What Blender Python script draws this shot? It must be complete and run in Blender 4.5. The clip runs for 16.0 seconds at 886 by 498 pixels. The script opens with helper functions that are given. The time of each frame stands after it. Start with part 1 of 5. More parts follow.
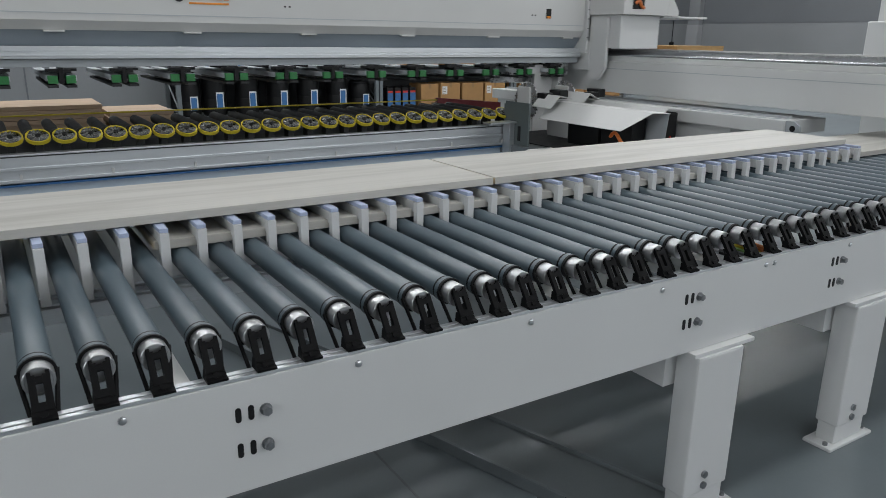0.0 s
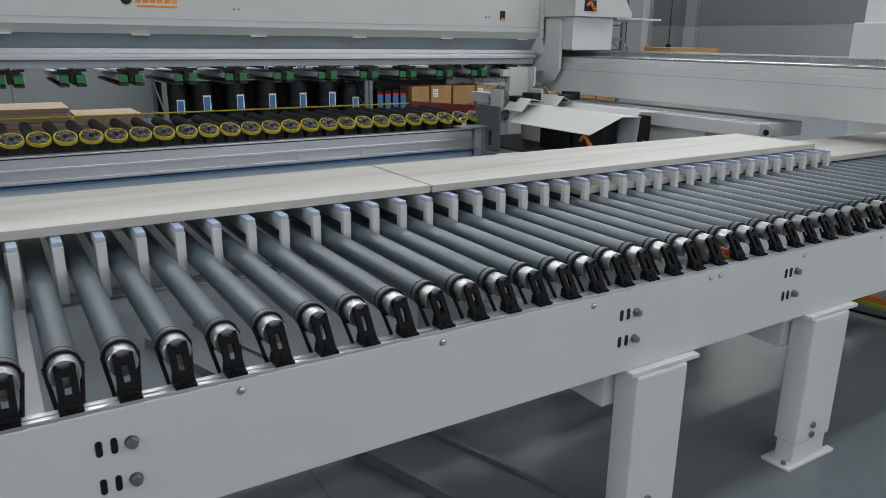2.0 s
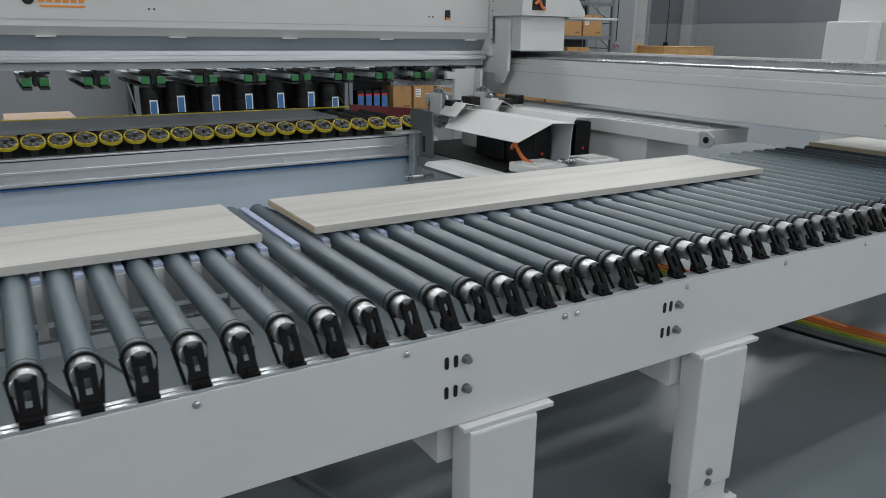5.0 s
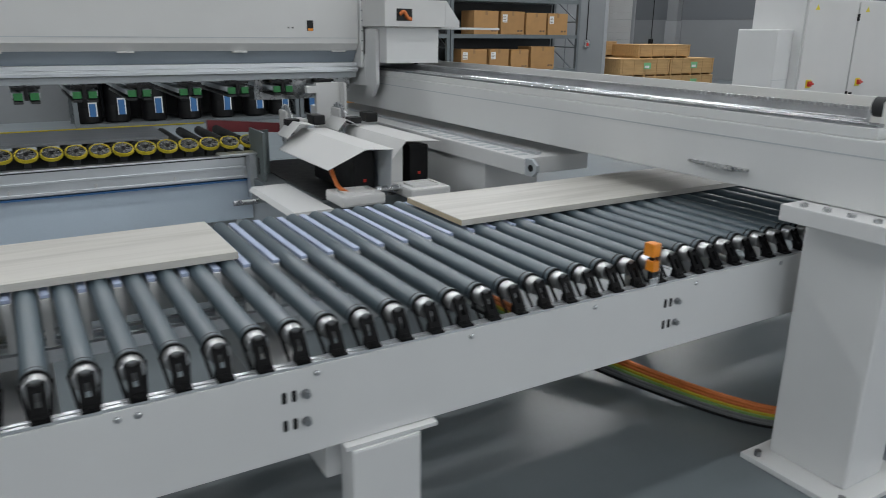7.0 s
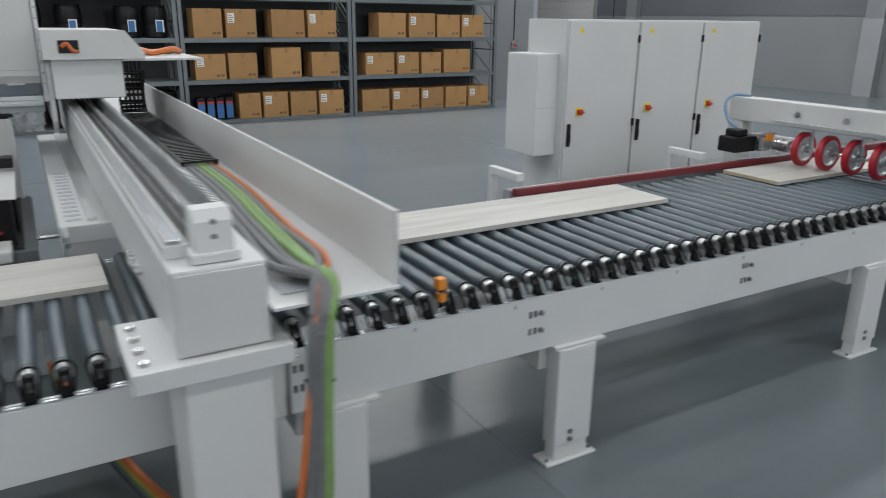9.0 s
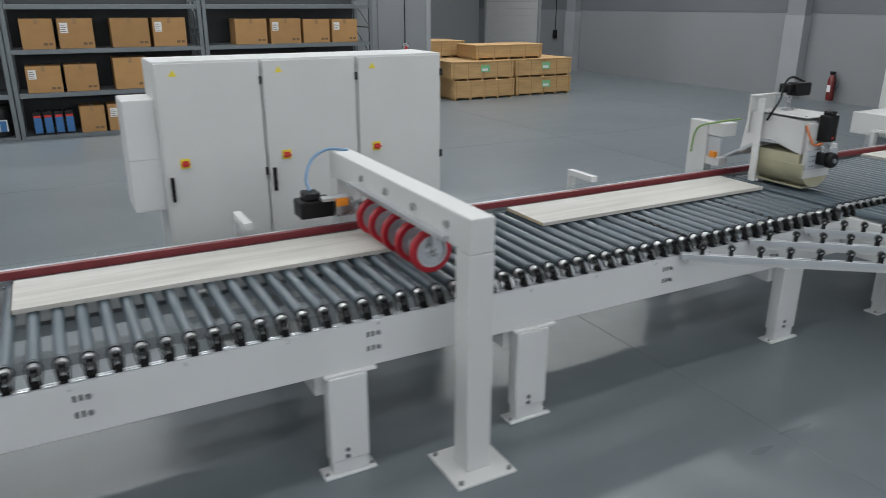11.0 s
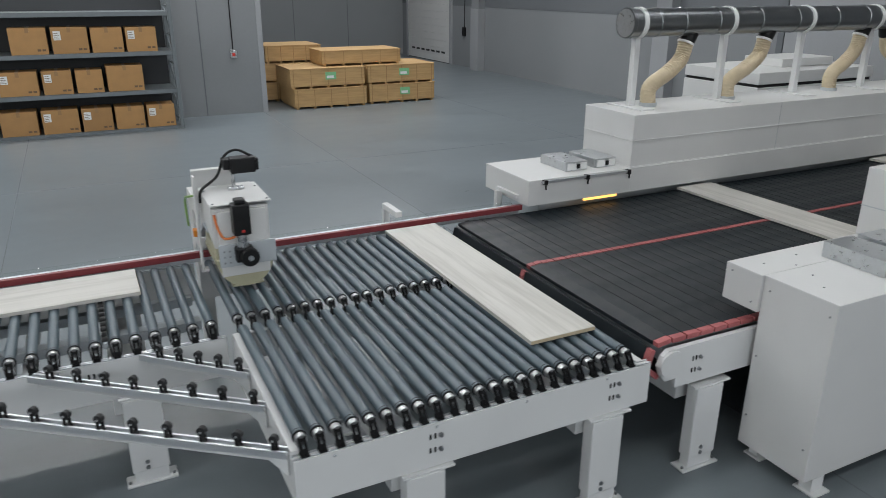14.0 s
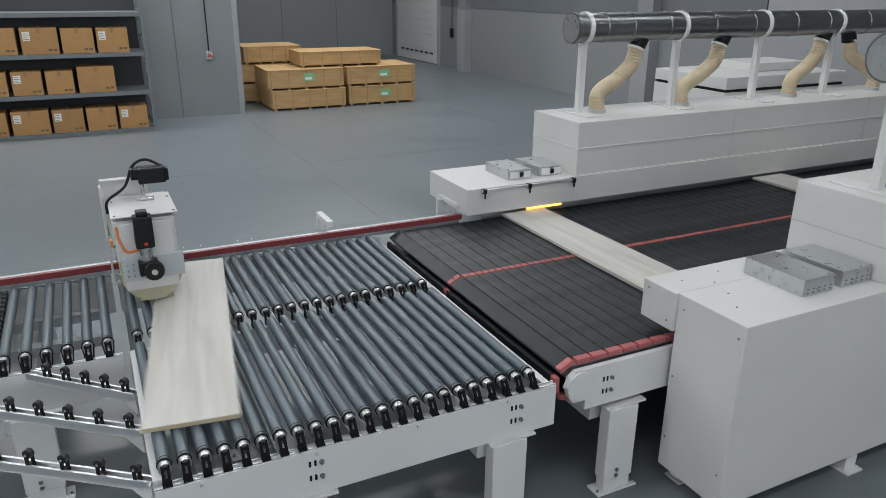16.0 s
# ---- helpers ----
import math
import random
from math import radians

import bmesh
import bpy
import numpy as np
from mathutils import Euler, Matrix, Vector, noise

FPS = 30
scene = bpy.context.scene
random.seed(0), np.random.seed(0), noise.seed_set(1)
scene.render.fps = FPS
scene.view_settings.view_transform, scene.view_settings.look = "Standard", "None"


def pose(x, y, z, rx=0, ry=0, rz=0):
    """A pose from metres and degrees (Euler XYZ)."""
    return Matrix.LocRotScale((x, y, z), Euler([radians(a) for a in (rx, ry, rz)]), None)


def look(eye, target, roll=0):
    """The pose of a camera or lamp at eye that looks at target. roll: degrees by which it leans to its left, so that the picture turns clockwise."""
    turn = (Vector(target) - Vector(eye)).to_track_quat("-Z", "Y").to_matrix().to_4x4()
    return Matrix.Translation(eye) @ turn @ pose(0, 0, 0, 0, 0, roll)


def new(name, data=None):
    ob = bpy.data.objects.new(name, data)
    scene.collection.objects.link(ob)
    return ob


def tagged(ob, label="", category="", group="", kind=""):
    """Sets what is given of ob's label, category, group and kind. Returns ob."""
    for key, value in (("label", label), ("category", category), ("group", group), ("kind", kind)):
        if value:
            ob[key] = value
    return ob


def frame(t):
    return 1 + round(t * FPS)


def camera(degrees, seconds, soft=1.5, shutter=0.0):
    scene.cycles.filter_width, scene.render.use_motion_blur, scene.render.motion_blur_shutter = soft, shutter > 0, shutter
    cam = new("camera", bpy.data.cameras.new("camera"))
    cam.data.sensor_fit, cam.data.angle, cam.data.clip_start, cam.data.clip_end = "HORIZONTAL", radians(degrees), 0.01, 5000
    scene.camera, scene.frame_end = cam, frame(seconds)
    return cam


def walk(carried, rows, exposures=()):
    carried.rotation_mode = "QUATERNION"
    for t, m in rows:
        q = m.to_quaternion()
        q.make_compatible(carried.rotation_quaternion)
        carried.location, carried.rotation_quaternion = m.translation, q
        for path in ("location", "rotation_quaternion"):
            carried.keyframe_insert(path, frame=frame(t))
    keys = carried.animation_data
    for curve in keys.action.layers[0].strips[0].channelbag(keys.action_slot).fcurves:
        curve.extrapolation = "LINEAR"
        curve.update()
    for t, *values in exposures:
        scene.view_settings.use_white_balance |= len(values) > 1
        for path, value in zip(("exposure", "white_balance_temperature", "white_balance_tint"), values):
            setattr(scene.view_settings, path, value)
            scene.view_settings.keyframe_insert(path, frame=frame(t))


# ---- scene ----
PATH = [
    (0, (-1.656, -1.251, 1.443), (-0.632, 0.371, 0.879), 0.8),
    (0.5, (-1.604, -1.253, 1.438), (-0.576, 0.37, 0.88), 0.7),
    (1, (-1.543, -1.258, 1.44), (-0.519, 0.367, 0.881), 0.7),
    (1.5, (-1.48, -1.261, 1.441), (-0.457, 0.364, 0.882), 0.8),
    (2, (-1.411, -1.266, 1.441), (-0.389, 0.361, 0.883), 0.7),
    (2.5, (-1.328, -1.269, 1.44), (-0.312, 0.361, 0.885), 0.4),
    (3, (-1.256, -1.272, 1.443), (-0.236, 0.356, 0.886), 0.8),
    (5.5, (-0.691, -1.317, 1.488), (0.307, 0.321, 0.92), 0.6),
    (6, (-0.463, -1.373, 1.524), (0.522, 0.269, 0.947), 0.6),
    (6.5, (-0.164, -1.455, 1.564), (0.811, 0.192, 0.983), 0.4),
    (7, (0.182, -1.546, 1.605), (1.168, 0.094, 1.024), 0.7),
    (7.5, (0.615, -1.684, 1.667), (1.593, -0.041, 1.082), 0.6),
    (8, (1.13, -1.821, 1.724), (2.102, -0.175, 1.135), 0.4),
    (8.5, (1.694, -2.004, 1.817), (2.655, -0.357, 1.215), 0.6),
    (9, (2.335, -2.189, 1.895), (3.288, -0.539, 1.287), 0.6),
    (11.5, (6.249, -3.207, 2.38), (7.131, -1.535, 1.725), 0.1),
    (12, (7.078, -3.385, 2.467), (7.948, -1.711, 1.804), 0.2),
    (12.5, (7.864, -3.555, 2.549), (8.723, -1.878, 1.879), 0.2),
    (13, (8.587, -3.701, 2.624), (9.438, -2.021, 1.949), 0.2),
    (13.5, (9.212, -3.823, 2.689), (10.056, -2.142, 2.008), 0.2),
    (14, (9.73, -3.922, 2.74), (10.566, -2.24, 2.054), 0.2),
    (14.5, (10.109, -3.971, 2.753), (10.941, -2.286, 2.067), 0.3),
    (15, (10.275, -4.019, 2.782), (11.105, -2.334, 2.093), 0.3),
    (15.5, (10.294, -4.016, 2.78), (11.125, -2.332, 2.092), 0.3),
    (16, (10.292, -4.015, 2.777), (11.123, -2.331, 2.09), 0.4),
]
cam = camera(63.0, 16.0, soft=0.8, shutter=0.35)
walk(cam, [(t, look(e, a, r)) for t, e, a, r in PATH], exposures=[(0.0, 0.0), (16.0, 0.0)])

# ---- world and hall lights ----
world = bpy.data.worlds.new("world")
scene.world = world
world.use_nodes = True
wn = world.node_tree.nodes
sky = wn.new("ShaderNodeTexSky")
sky.sky_type = "NISHITA"
sky.sun_disc = False
sky.sun_elevation, sky.sun_rotation = radians(40), radians(120)
wn["Background"].inputs["Strength"].default_value = 0.08
world.node_tree.links.new(sky.outputs[0], wn["Background"].inputs["Color"])

CEIL = 8.0


def hall_lamp(y, power):
    """A continuous line of lamps along the hall."""
    d = bpy.data.lights.new("hall_lamp", "AREA")
    d.shape, d.size, d.size_y, d.energy, d.color = "RECTANGLE", 27.0, 0.5, power, (0.96, 0.98, 1.0)
    o = new("hall_lamp", d)
    o.matrix_basis = pose(7.0, y, CEIL - 0.35)
    return o


for lamp_y, lamp_w in ((-5.0, 460), (-0.3, 435), (6.4, 760), (12.0, 1380), (18.5, 1150)):
    hall_lamp(lamp_y, lamp_w)
# added fill lights in made-up openings of the unseen wall behind the camera
FILL_BAYS = [(-0.5, 3.5), (4.5, 8.5), (9.5, 13.5), (14.5, 18.5)]
WZ0, WZ1, FILL_POWER = 2.6, 6.2, 130
for wa, wb_ in FILL_BAYS:
    d = bpy.data.lights.new("window_light", "AREA")
    d.shape, d.size, d.size_y, d.energy, d.color = "RECTANGLE", wb_ - wa, WZ1 - WZ0, FILL_POWER, (0.95, 0.98, 1.0)
    o = new("window_light", d)
    o.matrix_basis = look(((wa + wb_) / 2, -11.95, (WZ0 + WZ1) / 2), ((wa + wb_) / 2, 0, (WZ0 + WZ1) / 2 - 1.5))

# one more added fill from the west, to brighten faces turned that way
d = bpy.data.lights.new("window_light", "AREA")
d.shape, d.size, d.size_y, d.energy, d.color = "RECTANGLE", 8.0, WZ1 - WZ0, 420, (0.95, 0.98, 1.0)
o = new("window_light", d)
o.matrix_basis = look((-13.95, -5.0, (WZ0 + WZ1) / 2), (0, -2.0, 1.5))


# ---- materials ----
def mat(name, color, rough=0.5, metal=0.0, var=0.06, scale=6.0, fine=120.0, bump=0.02, rvar=0.08, stretch=(1, 1, 1), per_object=0.0,
        emit=0.0, coat=0.0, gloss=0.5):
    """Procedural surface: coarse stains and fine grain vary colour and gloss, fine grain gives relief."""
    m = bpy.data.materials.new(name)
    m.use_nodes = True
    n, l = m.node_tree.nodes, m.node_tree.links
    b = n["Principled BSDF"]
    co = n.new("ShaderNodeTexCoord")
    mp = n.new("ShaderNodeMapping")
    mp.inputs["Scale"].default_value = stretch
    l.new(co.outputs["Object"], mp.inputs["Vector"])
    n1 = n.new("ShaderNodeTexNoise")
    n1.inputs["Scale"].default_value, n1.inputs["Detail"].default_value = scale, 4
    n2 = n.new("ShaderNodeTexNoise")
    n2.inputs["Scale"].default_value, n2.inputs["Detail"].default_value = fine, 2
    for q in (n1, n2):
        l.new(mp.outputs[0], q.inputs["Vector"])
    mix = n.new("ShaderNodeMath")
    mix.operation = "ADD"
    l.new(n1.outputs[0], mix.inputs[0])
    half = n.new("ShaderNodeMath")
    half.operation = "MULTIPLY"
    half.inputs[1].default_value = 0.4
    l.new(n2.outputs[0], half.inputs[0])
    l.new(half.outputs[0], mix.inputs[1])
    ramp = n.new("ShaderNodeMapRange")
    ramp.inputs["From Min"].default_value, ramp.inputs["From Max"].default_value = 0.4, 1.0
    ramp.inputs["To Min"].default_value, ramp.inputs["To Max"].default_value = 1 - 2 * var, 1 + var
    l.new(mix.outputs[0], ramp.inputs["Value"])
    hsv = n.new("ShaderNodeHueSaturation")
    hsv.inputs["Color"].default_value = (*color, 1)
    if per_object:
        info = n.new("ShaderNodeObjectInfo")
        pr = n.new("ShaderNodeMapRange")
        pr.inputs["To Min"].default_value, pr.inputs["To Max"].default_value = 1 - per_object, 1 + per_object
        l.new(info.outputs["Random"], pr.inputs["Value"])
        mu = n.new("ShaderNodeMath")
        mu.operation = "MULTIPLY"
        l.new(pr.outputs[0], mu.inputs[0])
        l.new(ramp.outputs[0], mu.inputs[1])
        l.new(mu.outputs[0], hsv.inputs["Value"])
    else:
        l.new(ramp.outputs[0], hsv.inputs["Value"])
    l.new(hsv.outputs[0], b.inputs["Base Color"])
    rr = n.new("ShaderNodeMapRange")
    rr.inputs["From Min"].default_value, rr.inputs["From Max"].default_value = 0.4, 1.0
    rr.inputs["To Min"].default_value, rr.inputs["To Max"].default_value = max(0.02, rough - rvar), min(1, rough + rvar)
    l.new(mix.outputs[0], rr.inputs["Value"])
    l.new(rr.outputs[0], b.inputs["Roughness"])
    b.inputs["Metallic"].default_value = metal
    b.inputs["Coat Weight"].default_value = coat
    b.inputs["Specular IOR Level"].default_value = gloss
    if bump:
        bp = n.new("ShaderNodeBump")
        bp.inputs["Strength"].default_value, bp.inputs["Distance"].default_value = bump, 0.01
        l.new(n2.outputs[0], bp.inputs["Height"])
        l.new(bp.outputs[0], b.inputs["Normal"])
    if emit:
        b.inputs["Emission Color"].default_value = (*color, 1)
        b.inputs["Emission Strength"].default_value = emit
    return m


def wood_mat(name, light, dark, stretch=(1.2, 14, 14), rough=0.5):
    """Long pale grain along local x."""
    m = mat(name, light, rough, var=0.05, scale=3, fine=60, stretch=(0.3, 4, 4), per_object=0.04)
    n, l = m.node_tree.nodes, m.node_tree.links
    hsv = [q for q in n if q.type == "HUE_SAT"][0]
    co = [q for q in n if q.type == "TEX_COORD"][0]
    mp = n.new("ShaderNodeMapping")
    mp.inputs["Scale"].default_value = stretch
    l.new(co.outputs["Object"], mp.inputs["Vector"])
    nz = n.new("ShaderNodeTexNoise")
    nz.inputs["Scale"].default_value, nz.inputs["Detail"].default_value, nz.inputs["Distortion"].default_value = 1.6, 6, 0.5
    l.new(mp.outputs[0], nz.inputs["Vector"])
    cr = n.new("ShaderNodeValToRGB")
    cr.color_ramp.elements[0].position, cr.color_ramp.elements[0].color = 0.3, (*dark, 1)
    cr.color_ramp.elements[1].position, cr.color_ramp.elements[1].color = 0.6, (*light, 1)
    l.new(nz.outputs[0], cr.inputs[0])
    l.new(cr.outputs[0], hsv.inputs["Color"])
    return m




def floor_mat():
    """Poured resin: broad soft clouds, long trowel streaks and small scuffs under a satin sheen."""
    m = mat("epoxy_floor", (0.138, 0.160, 0.172), 0.3, var=0.03, scale=5.0, fine=60, bump=0.0, rvar=0.02)
    n, l = m.node_tree.nodes, m.node_tree.links
    hsv = [q for q in n if q.type == "HUE_SAT"][0]
    b = n["Principled BSDF"]
    co = [q for q in n if q.type == "TEX_COORD"][0]
    cloud = n.new("ShaderNodeTexNoise")
    cloud.inputs["Scale"].default_value, cloud.inputs["Detail"].default_value, cloud.inputs["Roughness"].default_value = 0.55, 3, 0.45
    mp = n.new("ShaderNodeMapping")
    mp.inputs["Scale"].default_value = (0.5, 2.2, 1)
    streak = n.new("ShaderNodeTexNoise")
    streak.inputs["Scale"].default_value, streak.inputs["Detail"].default_value = 1.4, 3
    l.new(co.outputs["Object"], cloud.inputs["Vector"])
    l.new(co.outputs["Object"], mp.inputs["Vector"])
    l.new(mp.outputs[0], streak.inputs["Vector"])
    add = n.new("ShaderNodeMath")
    add.operation = "ADD"
    l.new(cloud.outputs[0], add.inputs[0])
    l.new(streak.outputs[0], add.inputs[1])
    rc = n.new("ShaderNodeMapRange")
    rc.clamp = False
    rc.inputs["From Min"].default_value, rc.inputs["From Max"].default_value = 0.6, 1.4
    rc.inputs["To Min"].default_value, rc.inputs["To Max"].default_value = 0.88, 1.12
    l.new(add.outputs[0], rc.inputs["Value"])
    mul = n.new("ShaderNodeMixRGB")
    mul.blend_type = "MULTIPLY"
    mul.inputs[0].default_value = 1.0
    l.new(hsv.outputs[0], mul.inputs[1])
    l.new(rc.outputs[0], mul.inputs[2])
    l.new(mul.outputs[0], b.inputs["Base Color"])
    rr = n.new("ShaderNodeMapRange")
    rr.clamp = False
    rr.inputs["From Min"].default_value, rr.inputs["From Max"].default_value = 0.6, 1.4
    rr.inputs["To Min"].default_value, rr.inputs["To Max"].default_value = 0.27, 0.35
    l.new(add.outputs[0], rr.inputs["Value"])
    l.new(rr.outputs[0], b.inputs["Roughness"])
    return m


FLOOR = floor_mat()
WHITE = mat("white_powder_coat", (0.62, 0.625, 0.62), 0.42, var=0.025, scale=2.5, fine=300, bump=0.015)
WHITE2 = mat("white_machine_panel", (0.585, 0.585, 0.575), 0.48, var=0.03, scale=2.0, fine=250, bump=0.015)
GREYCOAT = mat("light_grey_coat", (0.42, 0.45, 0.47), 0.45, var=0.04, scale=2.5, fine=200)
WALL = mat("grey_wall_panel", (0.215, 0.225, 0.235), 0.6, var=0.04, scale=0.6, fine=30)
WALLD = mat("dark_wall_panel", (0.13, 0.14, 0.15), 0.6, var=0.05, scale=0.6, fine=30)
CONCRETE = mat("column_paint", (0.30, 0.31, 0.32), 0.6, var=0.05, scale=1.0, fine=40)
CEILM = mat("ceiling_sheet", (0.35, 0.36, 0.37), 0.7, var=0.05, scale=0.8)
RUBBER = mat("grey_roller_sleeve", (0.070, 0.099, 0.118), 0.36, var=0.12, scale=9, fine=90, stretch=(1, 0.25, 1), bump=0.02, per_object=0.10)
BLACK = mat("black_plastic", (0.007, 0.007, 0.0075), 0.42, var=0.2, scale=20, gloss=0.3)
BLACKR = mat("black_rubber", (0.017, 0.018, 0.019), 0.6, var=0.2, scale=20)
STEEL = mat("galvanised_steel", (0.55, 0.56, 0.57), 0.28, 0.95, var=0.12, scale=20, fine=180, rvar=0.12)
ALU = mat("anodised_aluminium", (0.62, 0.64, 0.66), 0.36, 0.85, var=0.05, scale=6, stretch=(0.2, 4, 4))
ZINC = mat("spangled_zinc_sheet", (0.55, 0.57, 0.58), 0.33, 0.9, var=0.07, scale=22, fine=60, rvar=0.10, bump=0.005)
DULLZINC = mat("dull_zinc_cap", (0.46, 0.465, 0.47), 0.34, 0.9, var=0.12, scale=40)
DARKSTEEL = mat("dark_polished_duct", (0.24, 0.25, 0.26), 0.31, 0.95, var=0.04, scale=3, fine=60, rvar=0.03, bump=0.0)
BOLT = mat("zinc_bolt", (0.28, 0.29, 0.30), 0.35, 0.9, var=0.1, scale=60)
BLUEPAD = mat("pale_blue_pad", (0.40, 0.465, 0.62), 0.55, var=0.06, scale=15)
GREEN = mat("green_plastic", (0.022, 0.17, 0.045), 0.5, var=0.1, scale=15)
ORANGE = mat("orange_plastic", (0.80, 0.27, 0.02), 0.4, var=0.08, scale=20)
ORANGEC = mat("orange_cable", (0.62, 0.17, 0.04), 0.45, var=0.08, scale=20)
GREENC = mat("green_cable", (0.20, 0.34, 0.10), 0.45, var=0.08, scale=20)
GREYC = mat("grey_cable", (0.16, 0.165, 0.17), 0.5, var=0.08, scale=20)
YELLOW = mat("yellow_rubber", (0.50, 0.40, 0.02), 0.5, var=0.1, scale=20)
REDSTRIP = mat("dark_red_plastic", (0.19, 0.03, 0.035), 0.42, var=0.1, scale=12)
REDPAD = mat("dusty_red_pad", (0.36, 0.10, 0.10), 0.55, var=0.12, scale=14, per_object=0.1)
REDWHEEL = mat("red_polyurethane", (0.40, 0.008, 0.02), 0.4, var=0.08, scale=12)
BEIGE = mat("beige_plastic", (0.40, 0.38, 0.26), 0.5, var=0.07, scale=8)
HOSE = mat("beige_hose", (0.52, 0.43, 0.29), 0.5, var=0.08, scale=12)
BELT = mat("black_belt_slat", (0.008, 0.0125, 0.016), 0.45, var=0.2, scale=7, fine=120, rvar=0.15, per_object=0.15, gloss=0.33)
CARD = mat("brown_cardboard", (0.40, 0.22, 0.085), 0.75, var=0.07, scale=5, fine=80, per_object=0.14, bump=0.03)
CARDTAPE = mat("brown_tape", (0.30, 0.17, 0.07), 0.35, var=0.05)
PAPER = mat("white_paper_label", (0.72, 0.73, 0.72), 0.6, var=0.03)
INK = mat("dark_print", (0.16, 0.10, 0.055), 0.7)
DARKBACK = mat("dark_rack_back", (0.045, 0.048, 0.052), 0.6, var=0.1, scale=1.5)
RAILSTEEL = mat("ground_rail_steel", (0.46, 0.47, 0.48), 0.26, 0.95, var=0.04, scale=3, fine=40, rvar=0.05, stretch=(6, 0.2, 6))
LABELGREEN = mat("green_label", (0.20, 0.48, 0.24), 0.6, var=0.1, scale=30)
BLUE = mat("blue_plastic", (0.04, 0.15, 0.36), 0.5, var=0.08)
BLUECABLE = mat("blue_air_hose", (0.15, 0.27, 0.42), 0.4)
RACK = mat("grey_rack_steel", (0.17, 0.19, 0.20), 0.42, 0.3, var=0.06, scale=6)
YEL = mat("warning_yellow", (0.75, 0.62, 0.04), 0.5)
RED = mat("signal_red", (0.55, 0.03, 0.02), 0.4)
WOODEDGE = mat("board_edge", (0.48, 0.40, 0.27), 0.7, var=0.08, scale=12)
BOARD = wood_mat("pale_board", (0.54, 0.525, 0.485), (0.43, 0.415, 0.375), stretch=(0.9, 13, 13))
CRATE = wood_mat("crate_plywood", (0.50, 0.32, 0.14), (0.40, 0.25, 0.11), rough=0.65)
STACKB = wood_mat("stacked_chipboard", (0.42, 0.30, 0.20), (0.35, 0.25, 0.17), rough=0.7)
GREYSHEET = mat("grey_sheet", (0.15, 0.16, 0.17), 0.4, var=0.15, scale=2.5, stretch=(1, 6, 1))
WARM = mat("warm_lamp", (1.0, 0.52, 0.12), 0.5, emit=1.7)


def glass_mat():
    m = bpy.data.materials.new("clear_glass")
    m.use_nodes = True
    b = m.node_tree.nodes["Principled BSDF"]
    b.inputs["Base Color"].default_value = (0.96, 0.98, 0.97, 1)
    b.inputs["Roughness"].default_value = 0.03
    b.inputs["Transmission Weight"].default_value = 1.0
    b.inputs["IOR"].default_value = 1.1
    return m


GLASS = glass_mat()


# ---- mesh helpers ----
def add_box(bm, x0, x1, y0, y1, z0, z1, bevel=0.0):
    r = bmesh.ops.create_cube(bm, size=1.0)
    vs = r["verts"]
    for v in vs:
        v.co = Vector((x0 + (v.co.x + 0.5) * (x1 - x0), y0 + (v.co.y + 0.5) * (y1 - y0), z0 + (v.co.z + 0.5) * (z1 - z0)))
    if bevel:
        es = list({e for v in vs for e in v.link_edges})
        bmesh.ops.bevel(bm, geom=es, offset=bevel, segments=2, affect="EDGES", profile=0.6)
    return vs


def box(x0, x1, y0, y1, z0, z1, bevel=0.003):
    bm = bmesh.new()
    add_box(bm, x0, x1, y0, y1, z0, z1, bevel)
    return bm


def boxes(*rows, bevel=0.002):
    bm = bmesh.new()
    for r in rows:
        add_box(bm, *r, bevel)
    return bm


def add_cyl(bm, a, b, r, seg=20, r2=None):
    a, b = Vector(a), Vector(b)
    d = b - a
    m = Matrix.Translation((a + b) / 2) @ d.to_track_quat("Z", "Y").to_matrix().to_4x4()
    out = bmesh.ops.create_cone(bm, cap_ends=True, segments=seg, radius1=r, radius2=r if r2 is None else r2, depth=d.length, matrix=m)
    return out["verts"]


def cyl(a, b, r, seg=20, r2=None):
    bm = bmesh.new()
    add_cyl(bm, a, b, r, seg, r2)
    return bm


def lathe(prof, seg=24, axis="Y", cap=True):
    """Ring profile (along, radius) turned round an axis."""
    bm = bmesh.new()
    rings = []
    for s, r in prof:
        ring = []
        for i in range(seg):
            a = 2 * math.pi * i / seg
            c, d = r * math.cos(a), r * math.sin(a)
            ring.append(bm.verts.new({"Y": (c, s, d), "X": (s, c, d), "Z": (c, d, s)}[axis]))
        rings.append(ring)
    for p, q in zip(rings, rings[1:]):
        for i in range(seg):
            bm.faces.new((p[i], p[(i + 1) % seg], q[(i + 1) % seg], q[i]))
    if cap:
        bm.faces.new(rings[0])
        bm.faces.new(rings[-1])
    bmesh.ops.recalc_face_normals(bm, faces=bm.faces)
    return bm


def prism(pts, lo, hi, axis="Y", bevel=0.0):
    """A flat outline pushed along an axis; pts are the two other coordinates in order."""
    bm = bmesh.new()

    def at(p, s):
        return {"Y": (p[0], s, p[1]), "X": (s, p[0], p[1]), "Z": (p[0], p[1], s)}[axis]
    lov = [bm.verts.new(at(p, lo)) for p in pts]
    hiv = [bm.verts.new(at(p, hi)) for p in pts]
    bm.faces.new(lov)
    bm.faces.new(hiv)
    k = len(pts)
    for i in range(k):
        bm.faces.new((lov[i], lov[(i + 1) % k], hiv[(i + 1) % k], hiv[i]))
    bmesh.ops.recalc_face_normals(bm, faces=bm.faces)
    if bevel:
        bmesh.ops.bevel(bm, geom=list(bm.edges), offset=bevel, segments=2, affect="EDGES")
    return bm


